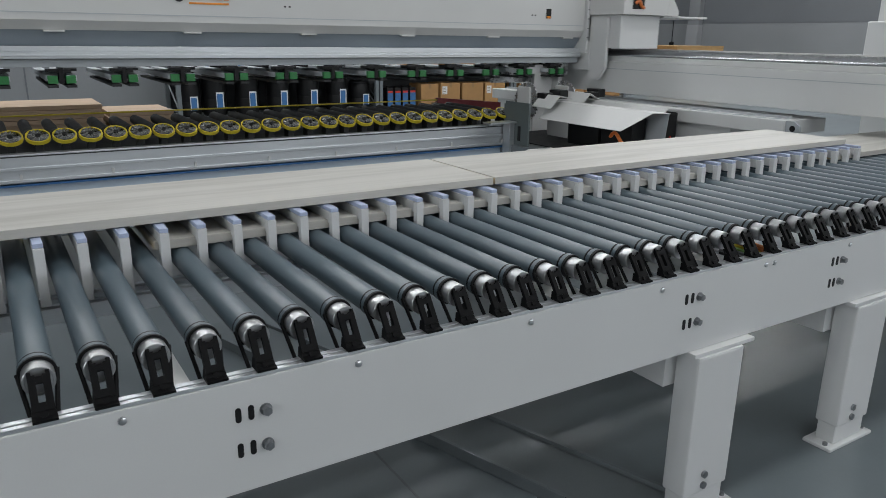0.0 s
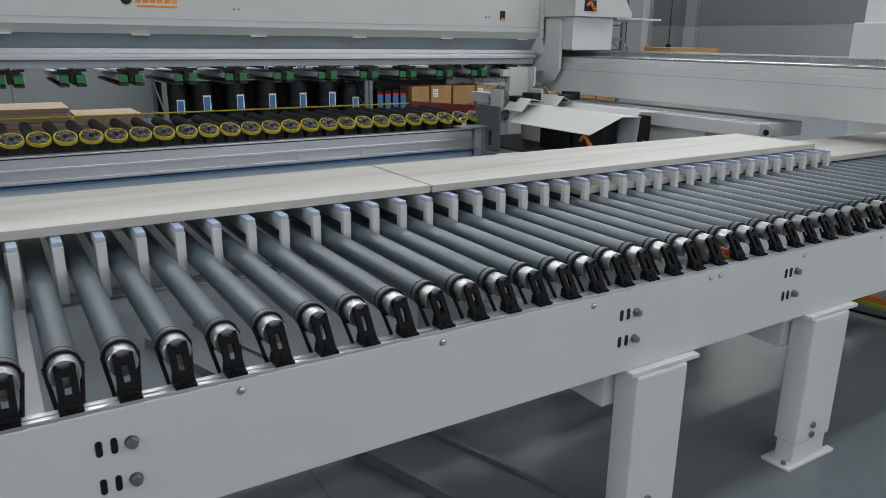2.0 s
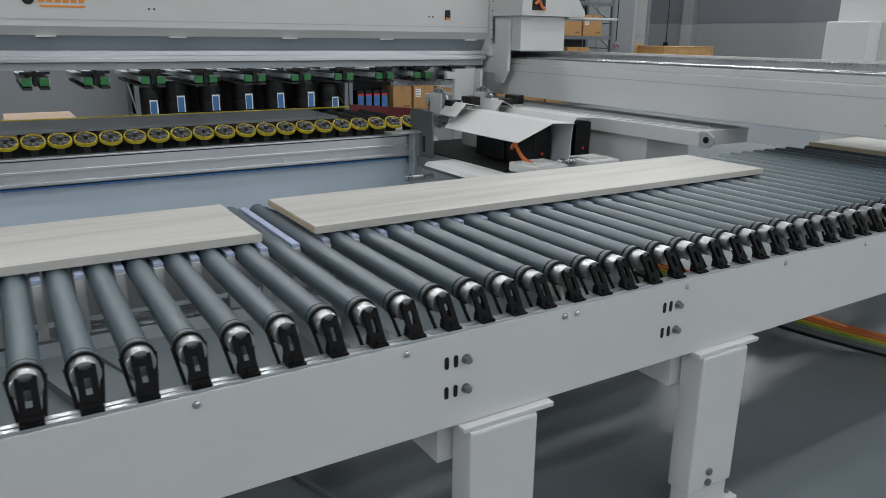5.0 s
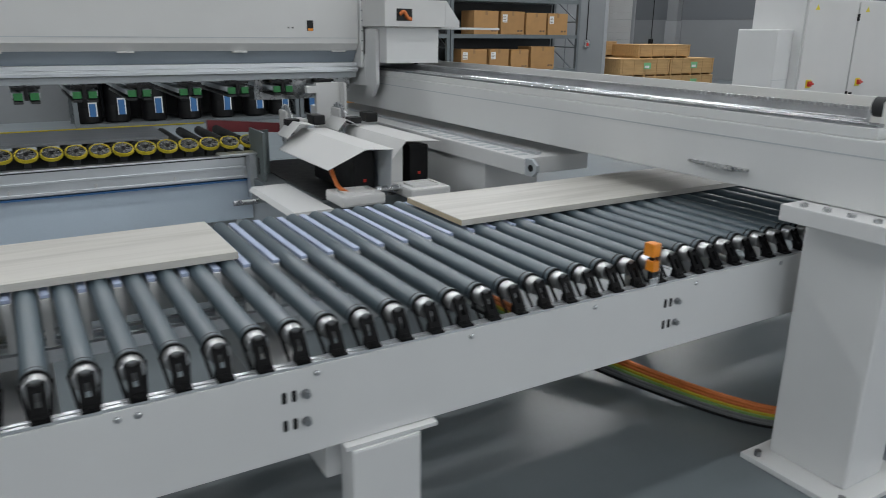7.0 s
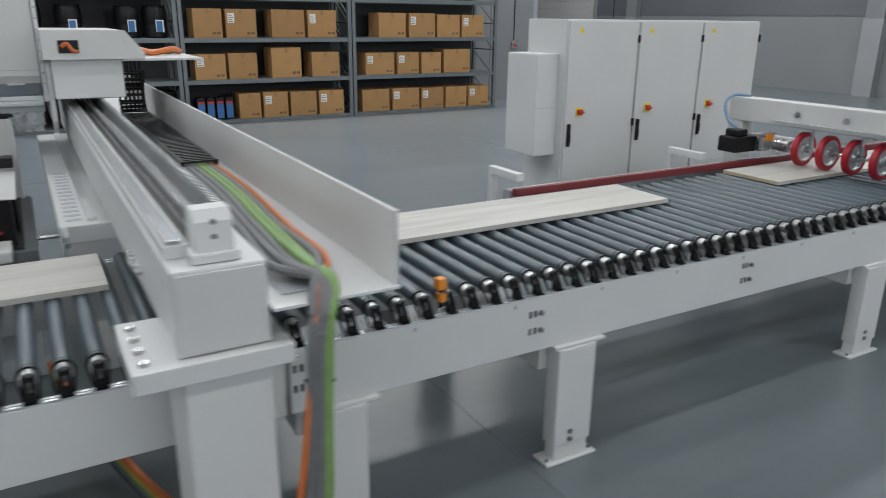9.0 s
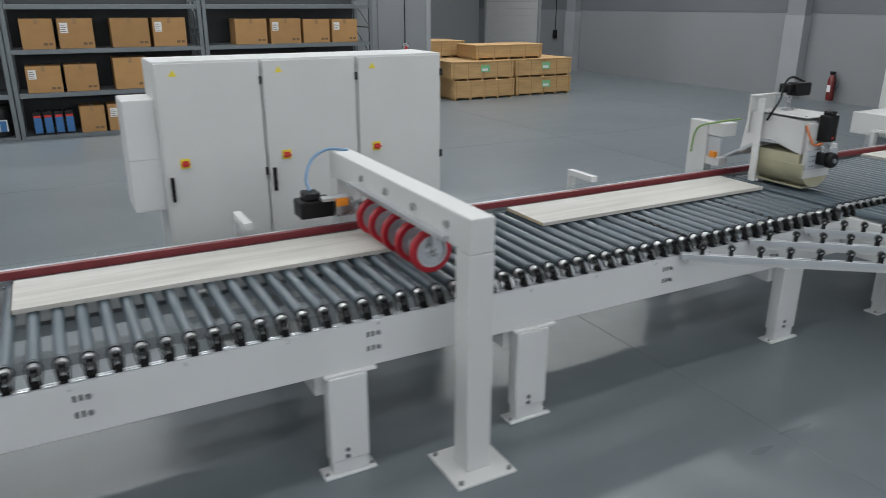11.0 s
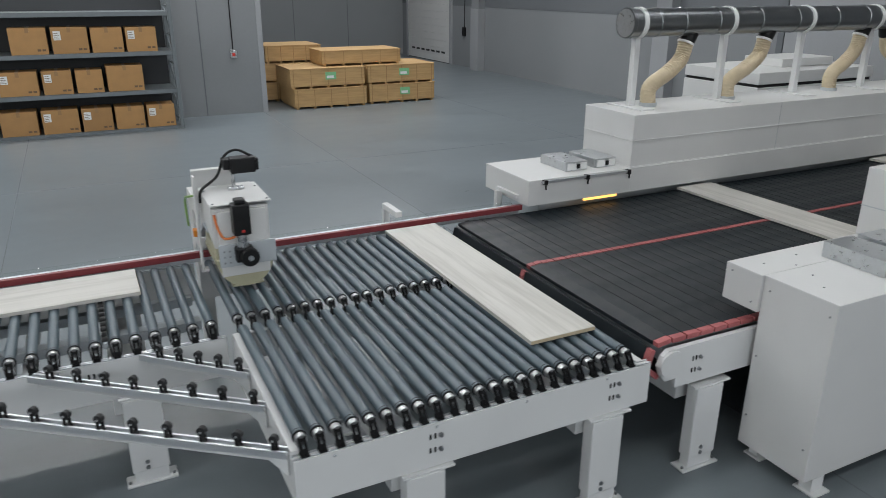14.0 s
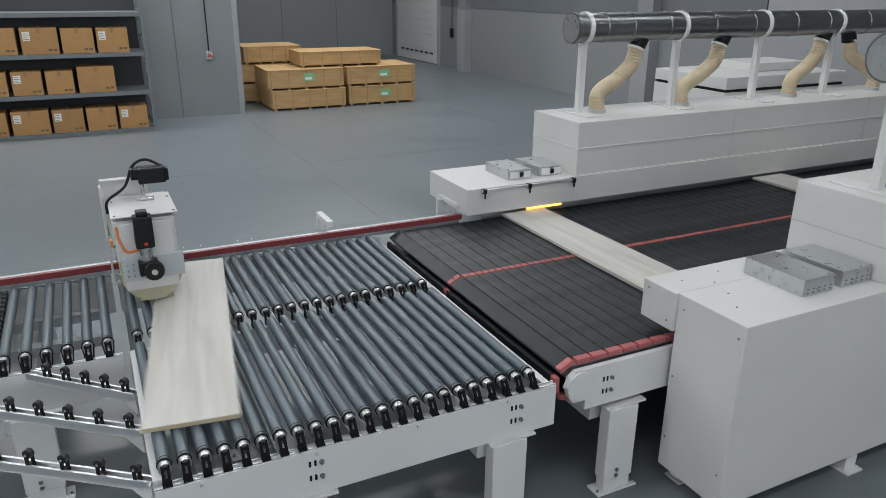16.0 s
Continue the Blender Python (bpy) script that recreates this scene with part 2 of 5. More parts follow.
def tube(points, r, seg=10, steps=6):
    """A round hose along a smooth line through the points."""
    P = [Vector(p) for p in points]
    line = []
    for i in range(len(P) - 1):
        p0, p1, p2, p3 = P[max(i - 1, 0)], P[i], P[i + 1], P[min(i + 2, len(P) - 1)]
        for k in range(steps):
            t = k / steps
            line.append(0.5 * ((2 * p1) + (p2 - p0) * t + (2 * p0 - 5 * p1 + 4 * p2 - p3) * t * t + (3 * p1 - p0 - 3 * p2 + p3) * t ** 3))
    line.append(P[-1])
    bm = bmesh.new()
    rings = []
    up = Vector((0.13, 0.29, 1)).normalized()
    for i, p in enumerate(line):
        d = (line[min(i + 1, len(line) - 1)] - line[max(i - 1, 0)]).normalized()
        s = d.cross(up)
        if s.length < 0.05:
            s = d.cross(Vector((1, 0, 0)))
        s.normalize()
        u = s.cross(d)
        rings.append([bm.verts.new(p + r * (math.cos(2 * math.pi * k / seg) * s + math.sin(2 * math.pi * k / seg) * u)) for k in range(seg)])
    for a, b in zip(rings, rings[1:]):
        for k in range(seg):
            bm.faces.new((a[k], a[(k + 1) % seg], b[(k + 1) % seg], b[k]))
    bm.faces.new(rings[0])
    bm.faces.new(rings[-1])
    bmesh.ops.recalc_face_normals(bm, faces=bm.faces)
    return bm


def mesh_of(name, bm, material, smooth=False):
    me = bpy.data.meshes.new(name)
    bm.normal_update()
    bm.to_mesh(me)
    bm.free()
    me.materials.append(material)
    if smooth:
        me.shade_smooth()
        me.set_sharp_from_angle(angle=radians(38))
    return me


def part(name, bm, material, parent, label="", loc=None, smooth=False):
    me = bm if isinstance(bm, bpy.types.Mesh) else mesh_of(name, bm, material, smooth)
    o = new(name, me)
    o.parent = parent
    if loc is not None:
        o.matrix_basis = loc if isinstance(loc, Matrix) else pose(*loc)
    return tagged(o, label)


def thing(name, label, category, at=(0, 0, 0), group="", kind=""):
    o = new(name)
    o.empty_display_size = 0.1
    o.matrix_basis = at if isinstance(at, Matrix) else pose(*at)
    return tagged(o, label, category, group, kind)


def solid(name, bm, material, label, category, group="", kind="", loc=None, smooth=False):
    me = bm if isinstance(bm, bpy.types.Mesh) else mesh_of(name, bm, material, smooth)
    o = new(name, me)
    if loc is not None:
        o.matrix_basis = loc if isinstance(loc, Matrix) else pose(*loc)
    return tagged(o, label, category, group, kind)


# ---- hall ----
XW, XE, YS, YB, YR = -14.0, 22.2, -12.0, 12.75, 25.0
XC = 13.53
solid("floor", box(XW - 2, XE + 4, YS - 2, YR + 2, -0.2, 0.0, 0), FLOOR, "grey polished epoxy factory floor with faint stains", "floor", kind="structure")
solid("ceiling", box(XW, XE + 0.3, YS, YR, CEIL, CEIL + 0.2, 0), CEILM, "grey sheet ceiling of the hall", "ceiling", kind="structure")
wb = solid("wall_back", box(XW, XC, YB, YB + 0.25, 0, CEIL, 0), WALL, "grey panelled hall wall behind the racks", "wall", kind="structure")
for sx in (12.2, 9.4, 6.8, 4.2, 1.6, -1.0, -3.6, -6.2):
    part("joint_strip", box(sx - 0.012, sx + 0.012, YB - 0.006, YB, 0, CEIL, 0), WALLD, wb)
part("corner_post", box(XC - 0.10, XC + 0.012, YB - 0.012, YB + 0.262, 0, CEIL), CONCRETE, wb)
wr = solid("wall_recess", box(XC, XE + 0.3, YR, YR + 0.25, 0, CEIL, 0), WALL, "grey panelled end wall of the hall", "wall", kind="structure")
for sx in (15.5, 17.6, 19.8):
    part("joint_strip", box(sx - 0.015, sx + 0.015, YR - 0.006, YR, 0, CEIL, 0), WALLD, wr)
solid("wall_return", box(XC - 0.25, XC, YB + 0.25, YR, 0, CEIL, 0), WALL, "grey wall returning beside the crates", "wall", kind="structure")
we = solid("wall_east", box(XE, XE + 0.25, YS, YR, 0, CEIL, 0), WALL, "grey hall wall with a horizontal joint", "wall", kind="structure")
part("joint_strip", box(XE - 0.008, XE, YS, YR, 2.05, 2.075, 0), WALLD, we)
part("upper_panel", box(XE - 0.004, XE, YS, YR, 2.078, CEIL, 0), WALLD, we)
for cy in (18.35, 9.4, 1.0, -6.0):
    c = thing("wall_column", "grey concrete wall column with a pale base", "column", (XE, cy, 0), "wall columns", "structure")
    part("shaft", box(-0.24, 0, -0.25, 0.25, 2.0, CEIL), WALL, c)
    part("base", box(-0.26, 0, -0.27, 0.27, 0, 2.0), CONCRETE, c, "pale grey painted column base")
# unseen walls; their openings only make room for the added fill lights
ww = solid("wall_west", box(XW - 0.25, XW, YS, YR, 0, WZ0, 0), WALL, "unseen grey hall wall with an opening added for fill light", "wall", kind="structure")
part("upper_wall", box(XW - 0.25, XW, YS, YR, WZ1, CEIL, 0), WALL, ww)
part("pier", box(XW - 0.25, XW, YS, -9.0, WZ0 + 0.002, WZ1 - 0.002, 0), WALL, ww)
part("pier", box(XW - 0.25, XW, -1.0, YR, WZ0 + 0.002, WZ1 - 0.002, 0), WALL, ww)
ws = solid("wall_south", box(XW, XE, YS - 0.25, YS, 0, WZ0, 0), WALL, "unseen grey hall wall with openings added for fill light", "wall", kind="structure")
part("upper_wall", box(XW, XE, YS - 0.25, YS, WZ1, CEIL, 0), WALL, ws)
piers = [XW] + [v for w in FILL_BAYS for v in w] + [XE]
for a, b in zip(piers[::2], piers[1::2]):
    part("pier", box(a, b, YS - 0.25, YS, WZ0 + 0.002, WZ1 - 0.002, 0), WALL, ws)
# slab joints of the floor
for k in range(-2, 5):
    jx = -0.63 + 4.69 * k
    solid("floor_joint", box(jx - 0.004, jx + 0.004, YS, YR, -0.01, 0.0015, 0), WALLD, "dark thin floor joint", "floor joint", kind="structure")
for jy in (-5.2, 7.4):
    solid("floor_joint", box(XW, XE, jy - 0.004, jy + 0.004, -0.01, 0.001, 0), WALLD, "dark thin floor joint", "floor joint", kind="structure")

dr = thing("roller_door", "white ribbed roller door in the grey wall", "door", (XE, 22.45, 0), kind="structure")
for i in range(16):
    part("slat", box(-0.05, 0.0, -1.85, 1.85, i * 0.26, i * 0.26 + 0.255, 0.006), WHITE2, dr)
part("seal", box(-0.055, -0.004, -1.87, 1.87, -0.0, 0.02, 0), BLACKR, dr)
part("frame", boxes((-0.08, 0, -2.0, -1.87, 0, 4.3), (-0.08, 0, 1.87, 2.0, 0, 4.3), (-0.08, 0, -2.0, 2.0, 4.302, 4.45)), CONCRETE, dr)
part("grille", boxes(*[(-0.056, -0.051, -1.5 + k * 0.45, -1.2 + k * 0.45, 0.33, 0.40) for k in range(7)]), BLACK, dr, "small dark door vents")

sb = thing("wall_switch", "small grey switch box with a cable on the wall", "switch box", (12.87, YB, 1.31))
part("box", box(-0.07, 0.07, -0.06, 0, -0.09, 0.09, 0.01), STEEL, sb)
part("red_mark", box(-0.03, 0.03, -0.068, -0.06, -0.05, 0.02, 0.002), RED, sb)
part("cable", cyl((0, -0.012, 0.09), (0, -0.012, 4.0), 0.012, 8), BLACK, sb)
sb2 = thing("door_switch", "small dark door switch on the grey wall", "switch box", (XE, 19.5, 1.2))
part("box", box(-0.06, 0, -0.1, 0.1, -0.15, 0.15, 0.01), BLACK, sb2)
part("cable", cyl((-0.02, 0, 0.15), (-0.02, 0, 3.0), 0.012, 8), BLACK, sb2)

fx = thing("fire_extinguisher", "red fire extinguisher hung beside the wall column", "extinguisher", (XE - 0.16, 8.2, 0.06))
EXT = mat("deep_red_enamel", (0.13, 0.010, 0.010), 0.35)
part("tank", lathe([(0, 0.07), (0.02, 0.09), (0.5, 0.09), (0.56, 0.06), (0.6, 0.03)], 20, "Z"), EXT, fx, smooth=True)
part("valve", boxes((-0.03, 0.03, -0.06, 0.06, 0.6, 0.68)), BLACK, fx)
part("hose", tube([(0, -0.05, 0.65), (-0.05, -0.13, 0.5), (-0.04, -0.12, 0.25)], 0.014), BLACK, fx)
part("bracket", box(0.085, 0.16, -0.05, 0.05, 0.25, 0.45), STEEL, fx)
part("label", box(-0.094, -0.088, -0.045, 0.045, 0.2, 0.36), PAPER, fx)


# ---- roller conveyors ----
RINGB = mat("black_rubber_ring", (0.004, 0.004, 0.0045), 0.55, var=0.2, scale=20, gloss=0.2)
HOLDB = mat("matt_black_holder", (0.0035, 0.0035, 0.004), 0.5, var=0.2, scale=40, gloss=0.11)


def roller_set(length):
    """Meshes of a roller that lies along y from 0 to length."""
    r = 0.0285
    e = 0.034
    sleeve = lathe([(e, r * 0.9), (e + 0.001, r), (e + 0.006, r), (e + 0.008, r + 0.003), (e + 0.020, r + 0.003), (e + 0.022, r), (length - 0.03, r), (length - 0.028, r * 0.9)], 20)
    cap = lathe([(0.001, 0.010), (0.001, 0.0215), (0.0, 0.0222), (0.0, 0.0258), (0.001, 0.0268), (e + 0.0005, 0.0268)], 20)
    band = lathe([(e - 0.0005, r - 0.001), (e, r + 0.0035), (e + 0.0065, r + 0.0035), (e + 0.007, r - 0.001)], 20)
    band2 = lathe([(e + 0.0215, r - 0.001), (e + 0.022, r + 0.0022), (e + 0.027, r + 0.0022), (e + 0.0275, r - 0.001)], 20)
    return mesh_of("roller", sleeve, RUBBER, True), mesh_of("end_cap", cap, DULLZINC, True), mesh_of("ring", band, RINGB, True), mesh_of("ring", band2, RINGB, True)


def bracket_mesh():
    """Black roller holder: a slotted plate leaning out over the channel, with a screwed foot."""
    bm = bmesh.new()
    top, low = Vector((0, -0.002, 0.013)), Vector((0, -0.038, -0.038))
    d = (low - top).normalized()
    nrm = Vector((1, 0, 0)).cross(d).normalized()
    ln = (low - top).length
    axes = Matrix(((1, d.x, nrm.x, top.x), (0, d.y, nrm.y, top.y), (0, d.z, nrm.z, top.z), (0, 0, 0, 1)))
    # (across, along, thickness): two cheeks, bridge above and below the slot, two horns and a tongue
    for r in ((-0.0175, -0.0055, 0, ln, -0.005, 0.005), (0.0055, 0.0175, 0, ln, -0.005, 0.005), (-0.0054, 0.0054, 0.003, 0.015, -0.005, 0.004), (-0.0054, 0.0054, 0.048, ln, -0.005, 0.004),
              (-0.0175, -0.011, -0.006, 0.001, -0.005, 0.006), (0.011, 0.0175, -0.006, 0.001, -0.005, 0.006), (-0.007, 0.007, 0.001, 0.010, 0.004, 0.007)):
        vs = add_box(bm, *r, 0.0)
        for v in vs:
            v.co = axes @ v.co
    foot = [(-0.034, -0.030), (-0.046, -0.044), (-0.057, -0.046), (-0.057, -0.0505), (-0.020, -0.0505), (-0.020, -0.030)]
    lo = [bm.verts.new((-0.0175 - 0.002 * (q < -0.04), p, q)) for p, q in foot]
    hi = [bm.verts.new((0.0175 + 0.002 * (q < -0.04), p, q)) for p, q in foot]
    bm.faces.new(lo)
    bm.faces.new(hi[::-1])
    for k in range(len(foot)):
        bm.faces.new((lo[k], hi[k], hi[(k + 1) % len(foot)], lo[(k + 1) % len(foot)]))
    add_cyl(bm, (0, -0.040, -0.044), (0, -0.047, -0.039), 0.006, 8)
    bmesh.ops.recalc_face_normals(bm, faces=bm.faces)
    return mesh_of("holder", bm, HOLDB)


def drive_belt_mesh():
    bm = bmesh.new()
    add_cyl(bm, (-0.031, 0.037, 0.004), (-0.018, -0.014, -0.075), 0.0042, 8)
    add_cyl(bm, (0.031, 0.037, 0.004), (0.019, -0.014, -0.075), 0.0042, 8)
    return mesh_of("drive_belt", bm, RINGB)


HOLDER, DBELT = bracket_mesh(), drive_belt_mesh()


def add_rollers(owner, xs, y0, length, z=0.871, belts=True, near=True):
    sleeve, cap, band, band2 = roller_set(length - 0.043)
    for x in xs:
        r = part("roller", sleeve, None, owner, loc=(x, y0 + 0.043, z))
        part("end_cap", cap, None, r, "bright steel end cap")
        part("ring", band, None, r, "black rubber ring")
        part("ring", band2, None, r, "black rubber ring")
        if near:
            part("holder", HOLDER, None, r, "black plastic holder")
        if belts:
            part("drive_belt", DBELT, None, r, "thin black drive belt")


def bolt_mesh():
    bm = bmesh.new()
    bmesh.ops.create_cone(bm, cap_ends=True, segments=20, radius1=0.0125, radius2=0.0125, depth=0.003, matrix=Matrix.Translation((0, -0.0015, 0)) @ Matrix.Rotation(radians(90), 4, "X"))
    bmesh.ops.create_cone(bm, cap_ends=True, segments=6, radius1=0.0105, radius2=0.0098, depth=0.012, matrix=Matrix.Translation((0, -0.009, 0)) @ Matrix.Rotation(radians(90), 4, "X"))
    return mesh_of("bolt", bm, BOLT)


BOLTM = bolt_mesh()
SLOTM = mesh_of("slot", prism([(0.0058 * math.cos(radians(a)), 0.0058 * math.sin(radians(a)) + (0.010 if a < 180 else -0.010)) for a in (0, 30, 60, 90, 120, 150, 179, 181, 210, 240, 270, 300, 330, 359)], -0.0015, 0.001), BLACK)


def bolt_group(owner, x, y, z):
    for dz in (0.0, -0.076):
        part("bolt", BOLTM, None, owner, loc=(x, y, z + dz))
        for dx in (-0.029, -0.054):
            part("slot", SLOTM, None, owner, loc=(x + dx, y, z + dz))


SCREW = mesh_of("screw", lathe([(-0.006, 0.004), (-0.004, 0.0075), (0, 0.008)], 12), STEEL, True)


def beam_mesh(x0, x1, y0=0.0, t=0.033, z0=0.572, z1=0.812, axis="X"):
    """White side beam: a folded sheet with an aluminium channel left to a part of its own."""
    return box(x0, x1, y0, y0 + t, z0, z1, 0.003)


def legs(owner, x0, w=0.31, y0=-0.03, z1=0.57, deep=0.085, back=False):
    a, b = x0 + 0.089, x0 + w - 0.018
    lg = part("leg", boxes((a, b, y0, y0 + deep, 0.085, z1 - 0.012), bevel=0.008), WHITE, owner, "white box-section leg")
    part("inner_post", boxes((a + 0.008, b - 0.008, y0 + 0.008, y0 + deep - 0.008, 0.012, 0.10), bevel=0.006), WHITE, lg)
    part("foot_plate", boxes((a - 0.04, b + 0.035, y0 - 0.012, y0 + deep + 0.012, 0.0, 0.014), bevel=0.005), WHITE, lg)
    part("head_plate", boxes((a - 0.015, b + 0.055, y0 + 0.006, y0 + deep, z1 - 0.0115, z1 + 0.001)), WHITE, lg)
    if not back:
        for dz in (0.15, 0.112):
            part("leg_bolt", cyl((x0 + w * 0.56, y0 - 0.008, dz), (x0 + w * 0.56, y0 + 0.004, dz), 0.012, 12), BOLT, lg, "dark bolt head")
        for fx in (a - 0.022, b + 0.018):
            part("anchor", cyl((fx, y0 + 0.02, 0.013), (fx, y0 + 0.02, 0.024), 0.009, 10), BOLT, lg)
    return lg


def conveyor(name, x0, x1, pitch, phase, xs_bolt, xs_leg, label, y_len=1.165, screws=True):
    c = thing(name, label, "conveyor", (0, 0, 0), "roller conveyors")
    part("side_beam", beam_mesh(x0, x1), WHITE, c, "white painted side beam")
    for c0, c1, cz in ((0.001, 0.013, 0.82), (0.0131, 0.018, 0.815), (0.0181, 0.032, 0.82)):
        part("channel_lip" if cz > 0.816 else "channel_groove", box(x0, x1, c0, c1, 0.8125, cz, 0.001), ALU, c, "aluminium mounting channel")
    part("rear_beam", box(x0, x1, 1.20, 1.245, 0.572, 0.835), WHITE, c)
    part("rear_channel", boxes((x0, x1, 1.20, 1.21, 0.8355, 0.845), (x0, x1, 1.235, 1.245, 0.8355, 0.845)), ALU, c)
    for x in xs_bolt:
        bolt_group(c, x, 0, 0.742)
    for x in xs_leg:
        legs(c, x)
        legs(c, x, y0=1.17, back=True)
        part("cross_tie", boxes((x + 0.05, x + 0.20, 0.06, 1.17, 0.44, 0.56)), WHITE, c)
    n = int((x1 - x0) / 0.456)
    if screws:
        for k in range(n + 1):
            sx = -1.07 + 0.4555 * (math.ceil((x0 + 1.07) / 0.4555) + k)
            if sx < x1:
                part("screw", SCREW, None, c, loc=(sx, 0, 0.79))
    k0 = math.ceil((x0 + 0.03 - phase) / pitch)
    k1 = math.floor((x1 - 0.02 - phase) / pitch)
    add_rollers(c, [phase + pitch * k for k in range(k0, k1 + 1)], 0.012, y_len)
    return c


conv_a = conveyor("roller_conveyor", -3.3, 2.98, 0.0945, -1.64, (-2.54, -1.27, 0.0, 0.72, 2.03), (-2.95, -0.09, 0.74),
                  "white-framed roller conveyor with grey rubber rollers")
part("screw", SCREW, None, conv_a, loc=(0.338, 0, 0.79))
for k in range(-14, 36, 2):
    part("yellow_marker", box(-1.64 + 0.0945 * (k + 0.5) - 0.03, -1.64 + 0.0945 * (k + 0.5) + 0.03, 1.165, 1.198, 0.855, 0.868), YEL, conv_a, "small yellow marker")
part("thin_tie", boxes((-1.43, -1.395, 0.034, 1.19, 0.785, 0.81)), WHITE, conv_a)
conv_b = conveyor("roller_conveyor", 3.0, 10.28, 0.1025, 5.6, (3.07, 4.07, 5.37, 6.67, 7.32, 8.62, 9.6), (2.98, 4.07, 6.30, 7.40, 9.59),
                  "white-framed roller conveyor with red side fence", 1.14)
for tx in (3.6, 4.8, 6.0, 6.9, 8.0, 9.2):
    part("inner_tie", boxes((tx, tx + 0.07, 0.05, 1.2, 0.60, 0.66)), WHITE, conv_b)
part("cable_duct", boxes((3.1, 10.2, 0.42, 0.50, 0.70, 0.76), (3.1, 10.2, 0.82, 0.88, 0.70, 0.76)), GREYCOAT, conv_b, "grey cable duct below the rollers")
# chain transfer strips between the rollers
for sx in (8.83, 9.65):
    st = part("wheel_strip", box(sx - 0.012, sx + 0.012, 0.1, 1.1, 0.84, 0.875), GREYCOAT, conv_b)
    for k in range(14):
        part("small_wheel", cyl((sx - 0.016, 0.14 + k * 0.072, 0.876), (sx + 0.016, 0.14 + k * 0.072, 0.876), 0.021, 12), BLACK, st)

# crossing table with two halves of rollers
conv_c = thing("roller_table", "white roller table with two rows of grey rollers", "conveyor", (0, 0, 0), "roller conveyors")
CX0, CX1, CY0 = 10.315, 12.295, -1.31
part("side_beam", box(CX0, CX1, CY0, CY0 + 0.045, 0.572, 0.812), WHITE, conv_c)
part("channel", boxes((CX0, CX1, CY0 + 0.004, CY0 + 0.012, 0.8125, 0.82), (CX0, CX1, CY0 + 0.034, CY0 + 0.042, 0.8125, 0.82), bevel=0.001), ALU, conv_c)
part("end_beam", box(CX0, CX0 + 0.04, CY0 + 0.046, -0.002, 0.572, 0.835), WHITE, conv_c)
part("end_beam", box(CX1 - 0.045, CX1 - 0.002, CY0 + 0.046, 1.13, 0.60, 0.80), WHITE, conv_c)
part("middle_beam", box(CX0 + 0.045, CX1 - 0.05, 0.012, 0.052, 0.64, 0.812), WHITE, conv_c)
part("rear_beam", box(CX0, CX1, 1.20, 1.245, 0.572, 0.835), WHITE, conv_c)
xs_c = [10.37 + 0.0817 * k for k in range(23)]
add_rollers(conv_c, xs_c, CY0 + 0.012, 1.29, belts=False)
add_rollers(conv_c, xs_c, 0.035, 1.12, belts=False)
for x in (11.02, 12.08):
    bolt_group(conv_c, x, CY0, 0.742)
for k in range(4):
    part("screw", SCREW, None, conv_c, loc=(10.5 + 0.5 * k, CY0, 0.79))
for x in (10.74, 11.82):
    legs(conv_c, x, y0=CY0 - 0.03)
    part("cross_tie", box(x + 0.05, x + 0.2, CY0 + 0.07, 1.17, 0.44, 0.56), WHITE, conv_c)
    legs(conv_c, x, y0=1.17, back=True)
legs(conv_c, 10.74, y0=-0.08)
for k in range(5):
    part("inner_plate", boxes((10.5 + 0.36 * k, 10.62 + 0.36 * k, -1.2, -0.05, 0.70, 0.715), (10.5 + 0.36 * k, 10.62 + 0.36 * k, 0.1, 1.1, 0.70, 0.715)), GREYCOAT, conv_c, "pale sheet strip under the rollers")

# three slanting wheel rails before the table
for i, (ax, bx, by) in enumerate(((8.68, 10.31, -1.24), (9.28, 10.31, -0.83), (9.82, 10.31, -0.48))):
    a, b = Vector((ax, -0.02, 0)), Vector((bx, by, 0))
    ln = (b - a).length
    ang = math.degrees(math.atan2(b.y - a.y, b.x - a.x))
    rail = thing("wheel_rail", "slanted aluminium rail carrying small black wheels", "rail", pose(a.x, a.y, 0, 0, 0, ang), "slanted wheel rails")
    part("web", box(0.04, ln - 0.03, -0.010, 0.028, 0.775, 0.7995), WHITE, rail, "white carrier strip")
    part("end_bracket", prism([(ln - 0.12, 0.80), (ln, 0.80), (ln, 0.70)], -0.008, 0.004), WHITE, rail)
    part("outer_flange", box(0.0, ln, -0.025, -0.013, 0.80, 0.835, 0.002), ALU, rail)
    part("channel_floor", box(0.0, ln, -0.0128, 0.0178, 0.801, 0.809, 0.001), ALU, rail)
    part("inner_flange", box(0.0, ln, 0.018, 0.03, 0.80, 0.83, 0.002), ALU, rail)
    nw = (12, 8, 5)[i]
    for k in range(nw):
        wx = 0.12 + (ln - 0.18) * k / (nw - 1)
        w = part("wheel", lathe([(-0.012, 0.010), (-0.012, 0.021), (0.012, 0.021), (0.012, 0.010)], 16), BLACKR, rail, loc=(wx, 0.0, 0.882), smooth=True)
        part("wheel_holder", boxes((-0.009, 0.009, -0.019, -0.013, -0.07, 0.008), (-0.009, 0.009, 0.013, 0.019, -0.07, 0.008), (-0.012, 0.012, -0.019, 0.019, -0.078, -0.05)), BLACK, w)
        part("axle", cyl((0, -0.021, 0), (0, 0.021, 0), 0.006, 8), STEEL, w)

